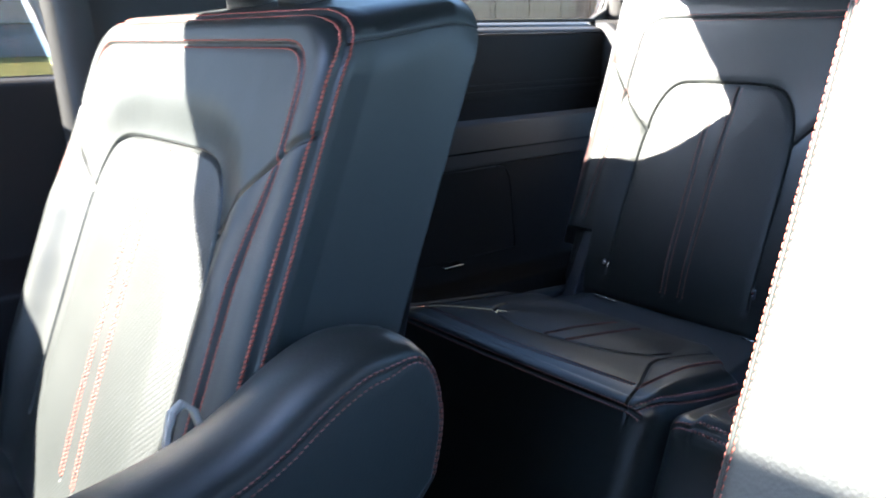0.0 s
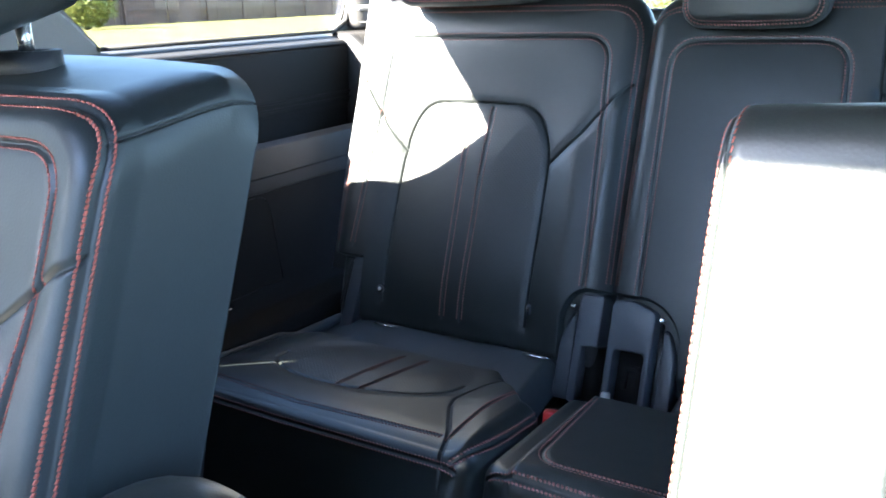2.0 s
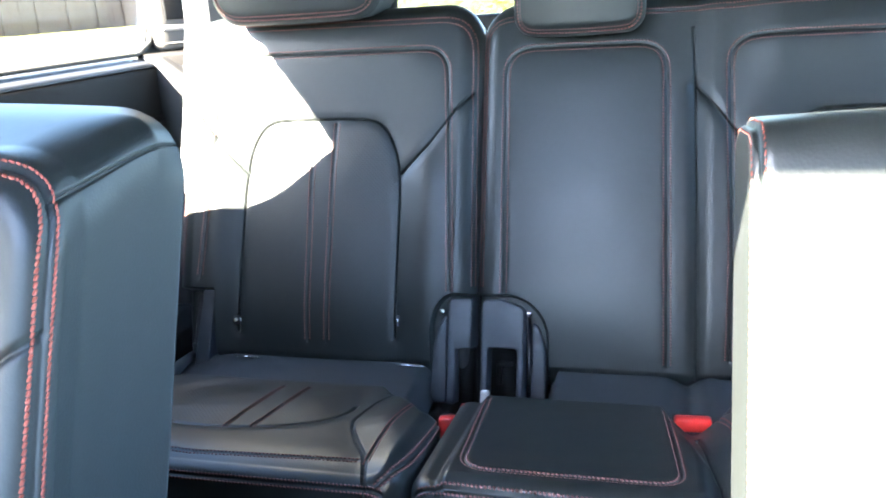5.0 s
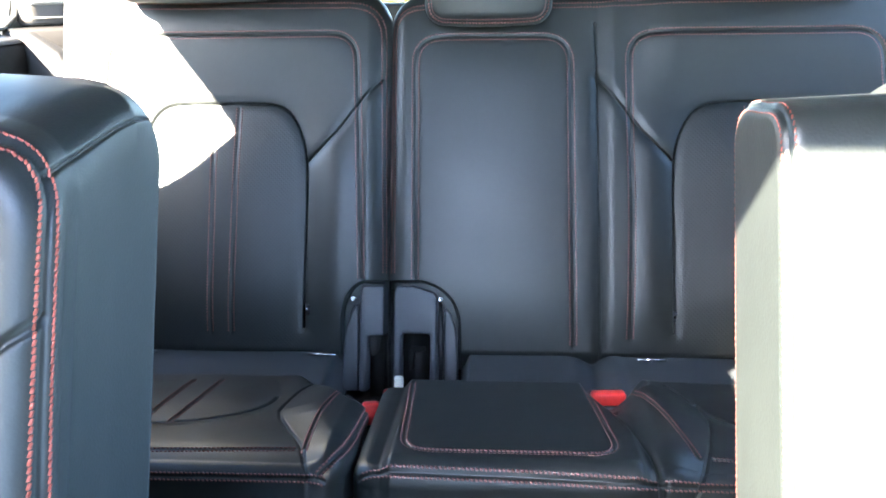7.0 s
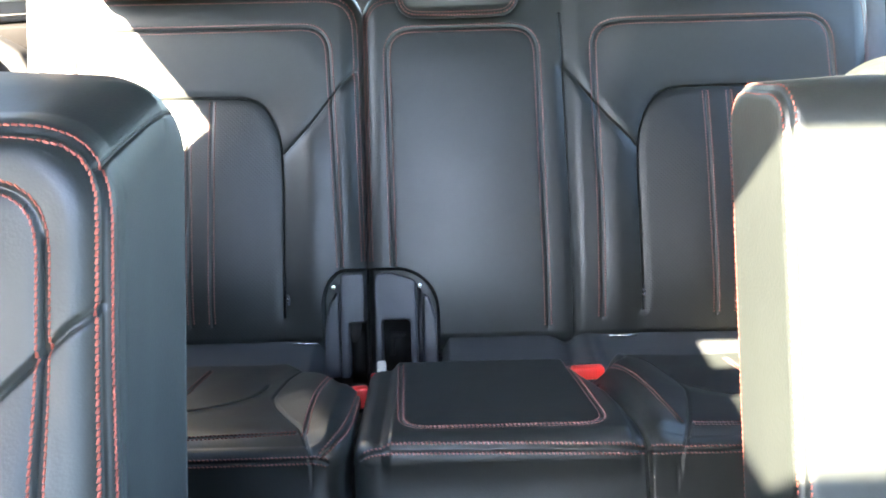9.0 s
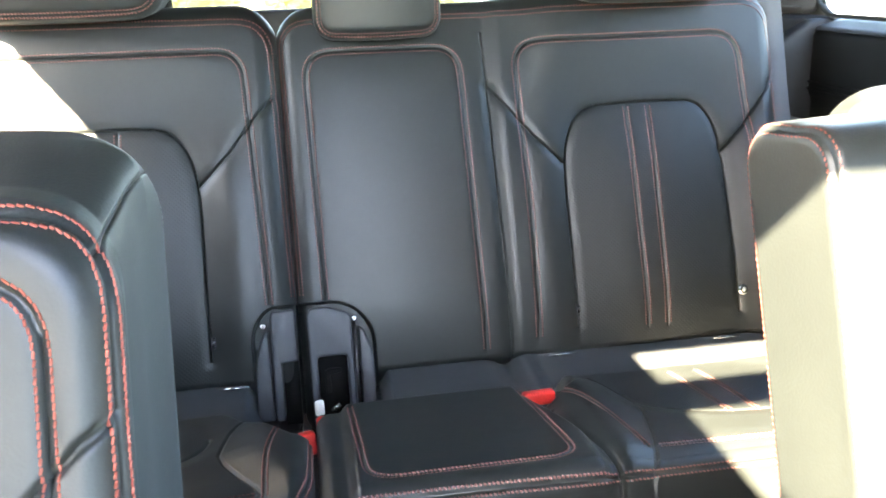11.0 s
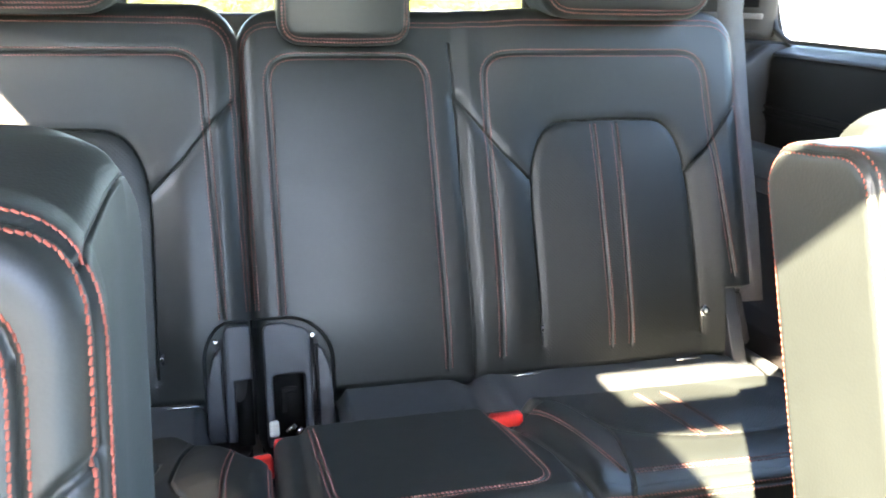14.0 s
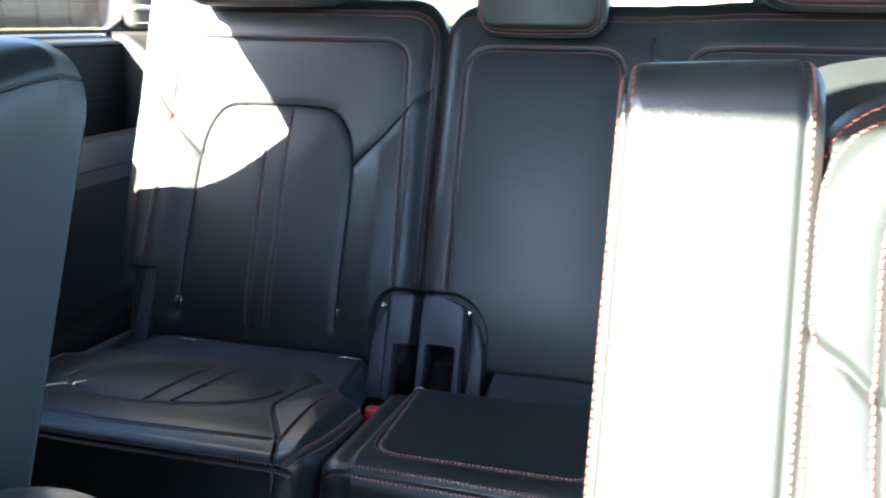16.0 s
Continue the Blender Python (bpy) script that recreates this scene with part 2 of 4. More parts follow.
def fillet(pts, r, n=6):
    """A polyline with its inner corners rounded."""
    out = [pts[0]]
    for p, q, s in zip(pts, pts[1:], pts[2:]):
        p, q, s = Vector(p), Vector(q), Vector(s)
        a, b = (p - q).normalized(), (s - q).normalized()
        c = min(r, (p - q).length * 0.45, (s - q).length * 0.45)
        for i in range(n + 1):
            t = i / n
            w = (q + a * c) * (1 - t) ** 2 + q * 2 * t * (1 - t) + (q + b * c) * t * t
            out.append((w.x, w.y))
    return out + [pts[-1]]


def line_dist(u, v, pts):
    """Distance of the points (u, v) from a polyline."""
    best = np.full(u.shape, 9.0)
    for (a, b), (c, d) in zip(pts, pts[1:]):
        ex, ey = c - a, d - b
        t = np.clip(((u - a) * ex + (v - b) * ey) / (ex * ex + ey * ey + 1e-12), 0, 1)
        best = np.minimum(best, np.hypot(u - a - t * ex, v - b - t * ey))
    return best


def inside(u, v, pts):
    """Whether (u, v) lie in a polygon."""
    hit = np.zeros(u.shape, bool)
    for (a, b), (c, d) in zip(pts, list(pts[1:]) + [pts[0]]):
        if b != d:
            hit ^= ((b > v) != (d > v)) & (u < (c - a) * (v - b) / (d - b) + a)
    return hit


class Pad:
    """A padded leather body: a rounded rectangle in a plane, with rounded rim and sides that run back by its depth.
    Relief, grooves and stitches are laid onto it in the plane's own metres."""

    def __init__(self, origin, right, up, rect, corner, rim, depth, relief=None, grooves=(), warp=None):
        self.o, self.r, self.u = np.array(origin), np.array(right, float), np.array(up, float)
        self.n = np.cross(self.r, self.u)
        self.rect, self.corner, self.rim, self.depth = rect, corner, rim, depth
        self.relief, self.grooves, self.warp = relief, list(grooves), warp

    def place(self, u, v, lift=0.0):
        u0, u1, v0, v1 = self.rect
        cx, cy, hx, hy = (u0 + u1) / 2, (v0 + v1) / 2, (u1 - u0) / 2, (v1 - v0) / 2
        k, rim = self.corner, self.rim
        du, dv = u - cx, v - cy
        qx, qy = np.abs(du) - (hx - k), np.abs(dv) - (hy - k)
        both = np.hypot(np.maximum(qx, 0), np.maximum(qy, 0))
        sd = both + np.minimum(np.maximum(qx, qy), 0) - k
        cor = (qx > 0) & (qy > 0)
        nx = np.where(cor, qx / np.maximum(both, 1e-9), (qx >= qy) * 1.0) * np.sign(du)
        ny = np.where(cor, qy / np.maximum(both, 1e-9), (qx < qy) * 1.0) * np.sign(dv)
        e = np.clip(sd + rim, 0, self.depth + rim * 1.57)
        a = np.minimum(e / rim, math.pi / 2)
        over = np.maximum(e - rim * math.pi / 2, 0)
        e0 = np.maximum(sd + rim, 0)
        pu, pv = u - nx * e0 + nx * rim * np.sin(a), v - ny * e0 + ny * rim * np.sin(a)
        back = -rim * (1 - np.cos(a)) - over
        bump = np.zeros_like(u)
        if self.relief:
            bump = self.relief(u - nx * e0, v - ny * e0) * np.clip(1 - e / (rim * 1.57 + 0.02), 0, 1)
        for pts, deep, wide in self.grooves:
            bump = bump - deep * np.exp(-(line_dist(u, v, pts) / wide) ** 2)
        bump = bump + lift
        wu, wv, wn = nx * np.sin(a), ny * np.sin(a), np.cos(a)
        pu, pv, pn = pu + bump * wu, pv + bump * wv, back + bump * wn
        if self.warp:
            pu, pv, pn = self.warp(pu, pv, pn)
        return self.o + pu[..., None] * self.r + pv[..., None] * self.u + pn[..., None] * self.n

    def build(self, parent, regions, step=0.0012, coarse=0.012, keep=None):
        """regions: (name, material, label, mask function or None) in order of claim; each becomes one mesh."""
        u0, u1, v0, v1 = self.rect
        t = self.depth

        def ticks(a, b):
            body = np.linspace(a, b, max(2, int((b - a) / step) + 1))
            m = max(2, int(t / coarse))
            return np.r_[a - np.linspace(t, 0, m, endpoint=False), body, b + np.linspace(0, t, m + 1)[1:]]
        us, vs = ticks(u0 - 0.01, u1 + 0.01), ticks(v0 - 0.01, v1 + 0.01)
        gu, gv = np.meshgrid(us, vs, indexing="xy")
        pos = self.place(gu, gv).reshape(-1, 3)
        w, h = len(us), len(vs)
        i = np.arange(w * h).reshape(h, w)
        quads = np.stack([i[:-1, :-1], i[:-1, 1:], i[1:, 1:], i[1:, :-1]], -1).reshape(-1, 4)
        cu, cv = gu.ravel()[quads].mean(1), gv.ravel()[quads].mean(1)
        left = np.ones(len(quads), bool) if keep is None else keep(cu, cv)
        made = []
        for name, mat, label, mask in regions:
            pick = left & (mask(cu, cv) if mask else True)
            left &= ~pick
            q = quads[pick]
            if not len(q):
                continue
            used, inv = np.unique(q, return_inverse=True)
            made.append(part(name, mesh_of(name, pos[used].tolist(), inv.reshape(-1, 4).tolist()), mat, parent, label))
        return made

    def stitch(self, parent, pts, offset=0.0, mat=None, length=0.0034, gap=0.0010, wide=0.0010, label="", lift=0.0, slant=0.0003):
        """A run of stitches along a path, beside it by offset; each stitch is a small raised, slanting lozenge."""
        p = np.array(pts, float)
        seg = np.hypot(*np.diff(p, axis=0).T)
        s = np.r_[0, np.cumsum(seg)]
        n = max(1, int(s[-1] / (length + gap)))
        starts = np.arange(n) * (length + gap)

        def at(d):
            return np.interp(d, s, p[:, 0]), np.interp(d, s, p[:, 1])
        rows = []
        for f in (0.0, 0.13, 0.87, 1.0):
            d = starts + length * f
            aside = offset + slant * (1 - 2 * f)
            x, y = at(d)
            x2, y2 = at(np.minimum(d + 0.001, s[-1]))
            x1, y1 = at(np.maximum(d - 0.001, 0))
            tx, ty = x2 - x1, y2 - y1
            k = np.hypot(tx, ty) + 1e-12
            nx, ny = -ty / k, tx / k
            rows.append((x + nx * aside, y + ny * aside, nx, ny))
        rings = [self.place(rows[0][0], rows[0][1], lift)]
        for x, y, nx, ny in rows[1:3]:
            rings += [self.place(x + nx * wide, y + ny * wide, 0.0002 + lift), self.place(x, y, 0.0003 + wide * 0.7 + lift), self.place(x - nx * wide, y - ny * wide, 0.0002 + lift), self.place(x, y, -0.001)]
        rings.append(self.place(rows[3][0], rows[3][1], lift))
        verts = np.stack(rings, 1).reshape(-1, 3)
        base = np.arange(n)[:, None, None] * 10
        tri = []
        for k in range(4):
            m = (k + 1) % 4
            tri += [(0, 1 + m, 1 + k), (9, 5 + k, 5 + m), (1 + k, 1 + m, 5 + m), (1 + k, 5 + m, 5 + k)]
        faces = (base + np.array(tri)[None]).reshape(-1, 3)
        return part("stitching", mesh_of("stitching", verts.tolist(), faces.tolist()), mat or THREAD_DIM, parent, label)

    def double(self, parent, pts, mat=None, off=0.0047):
        self.stitch(parent, pts, off, mat)
        self.stitch(parent, pts, -off, mat)


def mirrored(pts):
    return [(-a, b) for a, b in pts]


LEAN = math.atan(0.378)
UP3 = (0, math.sin(LEAN), math.cos(LEAN))
BACK0 = (0, -0.006, 0.40)

# seams of an outer place of the third row, by distance from the car's middle and height along the back
ARCH = chaikin([(0.265, 0.04), (0.264, 0.15), (0.262, 0.284), (0.275, 0.335), (0.300, 0.366), (0.350, 0.369), (0.44, 0.369), (0.480, 0.366), (0.503, 0.335), (0.514, 0.284), (0.519, 0.15), (0.521, 0.04)], 2)
ARCH_BODY = [(0.265, -0.2)] + ARCH + [(0.521, -0.2)]
DIAG_IN = [(0.262, 0.284), (0.22, 0.325), (0.185, 0.368), (0.157, 0.402)]
DIAG_OUT = [(0.514, 0.287), (0.55, 0.322), (0.58, 0.36), (0.606, 0.395)]
BORDER = fillet([(0.180, 0.112), (0.191, 0.468), (0.558, 0.468), (0.584, 0.121)], 0.04)
BORDER_R = fillet([(0.203, 0.03), (0.205, 0.16), (0.205, 0.22), (0.199, 0.466), (0.546, 0.466), (0.576, 0.121)], 0.04)
RIM_STITCH = fillet([(0.150, 0.12), (0.157, 0.508), (0.598, 0.511), (0.618, 0.12)], 0.045)
PAIR = [[(0.366, 0.362), (0.372, 0.03)], [(0.401, 0.362), (0.403, 0.03)]]


def tuck(s):
    """The lower end of a back rolls under."""
    return 0.011 * np.clip((0.125 - s) / 0.125, 0, 1.2) ** 2 + 0.030 * np.clip((0.012 - s) / 0.026, 0, 1.5) ** 2


def outer_relief(a, s):
    far = line_dist(a, s, ARCH_BODY)
    sd = np.where(inside(a, s, ARCH_BODY), -far, far)
    out = 0.013 * sstep(0, 0.12, sd) + 0.007 * np.exp(-((sd - 0.042) / 0.026) ** 2) * sstep(0.38, 0.26, s)
    into = 0.007 * sstep(-0.01, 0.11, -sd)
    low = 0.35 + 0.65 * sstep(-0.02, 0.09, s)
    return (out + into) * low - tuck(s)


def outer_regions(sign):
    """Parts of an outer back: inset, the two bolsters, the yoke above and the border."""
    edge = BORDER_R if sign > 0 else BORDER
    border = edge + [(edge[-1][0], -0.3), (edge[0][0], -0.3)]

    def insert(u, v):
        return inside(sign * u, v, ARCH_BODY)

    def yoke(u, v):
        a = sign * u
        line = np.interp(a, [0.1, 0.157, 0.262, 0.514, 0.606, 0.7], [0.46, 0.402, 0.284, 0.284, 0.395, 0.47])
        return inside(a, v, border) & (v > line)

    def inner(u, v):
        return inside(sign * u, v, border) & (sign * u < 0.39)

    def outer(u, v):
        return inside(sign * u, v, border) & (sign * u >= 0.39)
    return [("centre_insert", PERF, "perforated black leather insert", insert), ("upper_panel", LEATHER, "", yoke),
            ("side_bolster", LEATHER, "", inner), ("side_bolster", LEATHER, "", outer)]


def outer_seams(pad, parent, sign):
    def f(pts):
        return pts if sign > 0 else mirrored(pts)
    pad.double(parent, BORDER_R if sign > 0 else f(BORDER))
    for line in PAIR:
        pad.double(parent, f(line), off=0.0042)


def outer_grooves(sign):
    def f(pts):
        return pts if sign > 0 else mirrored(pts)
    edge = BORDER_R if sign > 0 else f(BORDER)
    out = [(edge, 0.0016, 0.0011), (edge, 0.0010, 0.0055)]
    for line in (f(ARCH), f(DIAG_IN), f(DIAG_OUT)):
        out += [(line, 0.0048, 0.0012), (line, 0.0024, 0.008)]
    for q in PAIR:
        out += [(f(q), 0.0015, 0.0011), (f(q), 0.0007, 0.005)]
    return out


def disc(at, normal, r, h, n=20):
    at, normal = Vector(at), Vector(normal).normalized()
    bm = rod(at - normal * h / 2, at + normal * h / 2, r, n)
    bmesh.ops.bevel(bm, geom=[e for e in bm.edges if e.calc_face_angle(0) > 1], offset=h * 0.35, segments=2, affect="EDGES")
    return bm


def snap(pad, parent, u, v):
    p, n = pad.place(np.array([u]), np.array([v]), 0.0025)[0], pad.n
    b = part("snap_button", disc(p, n, 0.0080, 0.0034), CHROME, parent, "small round snap button with a bright rim")
    part("button_face", disc(Vector(p) + Vector(n) * 0.0020, n, 0.0068, 0.0024), PLASTIC, b)
    part("button_centre", disc(Vector(p) + Vector(n) * 0.0030, n, 0.0030, 0.0012), WHITE, b)


def pull_tag(pad, parent, u, v):
    p = Vector(pad.place(np.array([u]), np.array([v]), 0.002)[0])
    part("pull_tag", rbox((0.006, 0.006, 0.017), 0.0025, 3, p), PLASTIC_SHINE, parent, "small dark pull tag in the seam")
    part("tag_eyelet", rbox((0.004, 0.003, 0.006), 0.0014, 2, p + Vector((0, -0.003, 0.001))), CHROME, parent)


def headrest(parent, at, size, low, label, lip=0.02, seams=(), guide=(0.034, 0.03, 0.012), corner=0.045, inset=0.010, chin=0.0, taper=0.0):
    """A headrest: cushion with a rounded lower edge, stitching round it, a rear cover and two posts."""
    cx, cy, cz = at
    w, d, h = size

    def shape(u, v, n):
        low_ = np.clip((h * 0.02 - v) / (h * 0.5), 0, 1)
        return u * (1 - 0.03 * (0.5 + v / h)) * (1 - taper * np.clip(-n / d, 0, 1)), v + chin * np.clip(-n, 0, d) * sstep(0.0, -h * 0.4, v), n + lip * 0.4 * (1 - low_) - 0.004 * (u / (w / 2)) ** 2
    pad = Pad((cx, cy - d / 2, cz), (1, 0, 0), (0, 0, 1), (-w / 2, w / 2, -h / 2, h / 2), corner, 0.016, d - 0.02, lambda u, v: 0.006 * np.cos(np.clip(u / w * math.pi, -1.5, 1.5)), (), shape)
    k = inset
    edge = fillet([(-w / 2 + k, h * 0.36), (-w / 2 + k, -h / 2 + k), (w / 2 - k, -h / 2 + k), (w / 2 - k, h * 0.36)], corner * 0.9)
    lines = [edge] + [[(sx, -h / 2 + 0.03), (sx * 1.15, h / 2 - 0.03)] for sx in seams]
    pad.grooves = [(q, 0.0024, 0.0016) for q in lines] + [(q, 0.0012, 0.006) for q in lines]
    body = pad.build(parent, [("headrest", LEATHER, label, None)], step=0.0018, coarse=0.006)[0]
    pad.double(body, edge, THREAD if seams else None, 0.0026)
    for q in lines[1:]:
        pad.double(body, q, THREAD, 0.0036)
    part("rear_cover", rbox((w * (0.97 - taper), 0.012, h * 0.97 - chin * d), 0.005, 3, (cx, cy + d / 2 - 0.014, cz + chin * d * 0.5)), LEATHER, body)
    if seams:
        part("lower_piping", rbox((w * 0.86, 0.005, 0.005), 0.002, 3, (cx, cy - d / 2 + 0.014, cz - h / 2 - 0.001)), RUBBER, body)
    for sx in (-0.055, 0.055):
        part("post", rod((cx + sx, cy + 0.01, low), (cx + sx, cy + 0.01, cz - h / 2 + 0.03), 0.006), CHROME, parent, "chrome headrest post")
        bm = disc((0, 0, 0), (0, 0, 1), 0.5, 0.5, 28)
        bm.transform(Matrix.Translation((cx + sx, cy + 0.01, low + 0.002)) @ Matrix.Diagonal((guide[0], guide[1], guide[2] * 2, 1)))
        part("post_guide", bm, PLASTIC, parent, "black plastic post guide")


def notch_left(a, v):
    """Below zero inside the arched cut-out for the hinge, on the narrow back."""
    return (np.hypot(np.maximum(a - 0.172, 0) / 0.037, np.maximum(v - 0.052, 0) / 0.058) - 1) * 0.04


def notch_right(u, v):
    return (np.hypot(np.maximum(u + 0.100, 0) / 0.063, np.maximum(v - 0.045, 0) / 0.065) - 1) * 0.06


# ---------------------------------------------------------------- third row: narrow seat
def narrow_seat():
    seat = thing("third_row_chair", "single black leather third-row seat with red stitching, sunlit shoulder", "car seat", (-0.385, 0, 0), "third-row seats")
    inv = Matrix.Translation((0.385, 0, 0))

    def relief(u, v):
        n = 0.016 * sstep(0, 0.003, -notch_left(-u, v)) + 0.03 * sstep(0, 0.006, -np.maximum(0.558 + u, v - 0.106))
        return outer_relief(-u, v) - n
    pad = Pad(BACK0, (1, 0, 0), UP3, (-0.626, -0.146, -0.10, 0.537), 0.055, 0.028, 0.11, relief, outer_grooves(-1))
    pad.build(seat, [("hinge_recess", PLASTIC, "black recess round the hinge", lambda u, v: notch_left(-u, v) < -0.012)] + outer_regions(-1) + [("back_border", LEATHER, "", None)])
    outer_seams(pad, seat, -1)
    pad.double(seat, mirrored(RIM_STITCH), off=0.0032)
    snap(pad, seat, -0.523, 0.058)
    pull_tag(pad, seat, -0.2595, 0.066)
    seat_cushion(seat, -1)
    headrest(seat, (-0.413, 0.165, 0.985), (0.27, 0.11, 0.19), 0.895, "black leather headrest with red stitching")
    for ob in seat.children:
        ob.matrix_parent_inverse = inv
    return seat


CUSH0 = (0, 0.0, 0.414)
CUSH_TILT = math.atan2(0.458 - 0.414, 0.385)
CUSH_UP = (0, math.cos(CUSH_TILT), -math.sin(CUSH_TILT))


def cushion_relief(a, q, side=-1):
    """An outer place's cushion: a soft padded seat with a raised front, an inner bolster and a low strip at the rear."""
    c = CUSH_SEAMS[side]
    hollow = c["hollow"]
    far = line_dist(a, q, hollow)
    sd = np.where(inside(a, q, hollow), -far, far)
    dip = (-0.004 * sstep(0.026, -0.004, sd) + 0.0035 * sstep(0.0, 0.06, -sd)) * sstep(-0.10, -0.16, q) * sstep(0.545, 0.43, a)
    raise_ = sstep(-0.105, -0.15, q)
    edge = c["bolster"][::-1]
    crease = np.interp(q, [p[1] for p in edge], [p[0] for p in edge])
    foot = 0.125 if side < 0 else 0.158
    bolster = 0.012 * sstep(-0.010, 0.052, crease - a) * raise_ * sstep(foot, foot + 0.03, a) - 0.024 * sstep(0.525, 0.64, a)
    rear = -0.040 * sstep(-0.125, -0.100, q) + 0.025 * np.clip((q + 0.10) / 0.10, 0, 1.1) ** 0.85
    front = 0.003 * np.exp(-((q + 0.335) / 0.035) ** 2) - 0.010 * np.clip((-q - 0.345) / 0.04, 0, 1) ** 2
    return dip + bolster + rear + front


HOLLOW = chaikin([(0.30, -0.118), (0.262, -0.130), (0.247, -0.185), (0.262, -0.230), (0.32, -0.262), (0.39, -0.276), (0.462, -0.276), (0.507, -0.256), (0.520, -0.215), (0.49, -0.165), (0.45, -0.13), (0.40, -0.118)], 2)
CUSH_PAIR = [[(0.356, -0.271), (0.344, -0.215), (0.335, -0.14)], [(0.388, -0.274), (0.380, -0.215), (0.372, -0.14)]]
CUSH_SEAMS = {
    -1: {"hollow": HOLLOW, "front": [(0.190, -0.345), (0.38, -0.355), (0.57, -0.345)],
         "edge": [(0.150, -0.387), (0.176, -0.387), (0.38, -0.389), (0.61, -0.387)],
         "bolster": chaikin([(0.205, -0.14), (0.225, -0.175), (0.232, -0.215), (0.235, -0.25), (0.205, -0.305), (0.184, -0.340), (0.167, -0.398)], 1),
         "rows": [chaikin([(0.168, -0.19), (0.179, -0.24), (0.182, -0.29), (0.180, -0.352)], 1), chaikin([(0.138, -0.215), (0.140, -0.30), (0.145, -0.36), (0.160, -0.385)], 2)]},
    1: {"hollow": HOLLOW, "front": [(0.232, -0.345), (0.38, -0.352), (0.57, -0.345)],
        "edge": [(0.178, -0.385), (0.38, -0.387), (0.61, -0.385)],
        "bolster": chaikin([(0.225, -0.14), (0.240, -0.17), (0.252, -0.21), (0.253, -0.255), (0.228, -0.344), (0.204, -0.406)], 1),
        "rows": [chaikin([(0.172, -0.16), (0.190, -0.20), (0.203, -0.255), (0.218, -0.348)], 2)]},
}
REAR_SEAM = [(0.15, -0.115), (0.26, -0.108), (0.45, -0.108), (0.6, -0.115)]


def cushion_grooves(f, side):
    c = CUSH_SEAMS[side]
    out = [(f(c["hollow"][10:34]), 0.0030, 0.0022), (f(c["front"]), 0.0016, 0.0016), (f(c["edge"]), 0.003, 0.0018),
           (f(c["bolster"]), 0.0030, 0.0016), (f(REAR_SEAM), 0.004, 0.005)]
    out += [(f(q), 0.0018, 0.0014) for q in CUSH_PAIR]
    return out + [(f(q), 0.0022, 0.0014) for q in c["rows"]]


def cushion_stitches(pad, parent, f, side):
    c = CUSH_SEAMS[side]
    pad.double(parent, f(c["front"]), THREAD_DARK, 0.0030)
    pad.double(parent, f(c["edge"]), off=0.0036)
    for row in c["rows"]:
        pad.double(parent, f(row), off=0.0028)
    for q in CUSH_PAIR:
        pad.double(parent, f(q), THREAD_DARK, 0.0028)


def cushion_regions(f, sign):
    front = [(0.1, -0.35), (0.176, -0.390), (0.6, -0.390), (0.75, -0.390)]

    def insert(u, v):
        return inside(sign * u, v, HOLLOW)

    def strip(u, v):
        return (v > -0.110) & (sign * u > 0.155)

    def facing(u, v):
        return (v < np.interp(sign * u, [p[0] for p in front], [p[1] for p in front])) & (sign * u > 0.16)
    return [("cushion_insert", PERF_SEAT, "perforated black leather insert", insert), ("rear_strip", VINYL, "matt black vinyl strip", strip), ("front_facing", LEATHER, "", facing)]


def lean_out(u, v, n):
    """The cushion's front face leans forward towards its foot."""
    return u, v - 0.27 * np.clip(-n - 0.02, 0, 1) * sstep(-0.34, -0.38, v), n


def hinge_cut(u, v):
    """Below zero where the single cushion is cut away round the hinge and the buckles."""
    corner = np.maximum((-(v + 0.152) - 1.26 * (u + 0.195)) / 1.61, v + 0.12)
    return np.minimum(np.maximum(-u - 0.206, -v - 0.134), corner)


def seat_cushion(parent, sign):
    def f(pts):
        return pts if sign > 0 else mirrored(pts)
    pad = Pad(CUSH0, (1, 0, 0), CUSH_UP, (-0.628, -0.138, -0.385, 0.06), 0.03, 0.018, 0.30, lambda u, v: cushion_relief(-u, v) - 0.045 * sstep(0.022, -0.004, hinge_cut(u, v)) ** 2, cushion_grooves(f, sign), lean_out)
    pad.build(parent, cushion_regions(f, sign) + [("cushion_border", LEATHER, "", None)], keep=lambda u, v: hinge_cut(u, v) > -0.004)
    cushion_stitches(pad, parent, f, sign)


# ---------------------------------------------------------------- third row: wide bench
MID = fillet([(-0.103, 0.112), (-0.106, 0.464), (0.117, 0.464), (0.124, 0.018)], 0.04)
MID_BODY = MID + [(0.124, -0.3), (-0.103, -0.3)]
SEAM_MID = [(0.152, 0.482), (0.156, 0.40), (0.160, 0.2), (0.163, -0.04)]
RIM_MID = fillet([(-0.137, 0.12), (-0.140, 0.508), (0.599, 0.511), (0.6135, 0.12)], 0.045)
PAD_U = fillet([(-0.086, -0.170), (-0.078, -0.358), (0.140, -0.358), (0.122, -0.170)], 0.032)


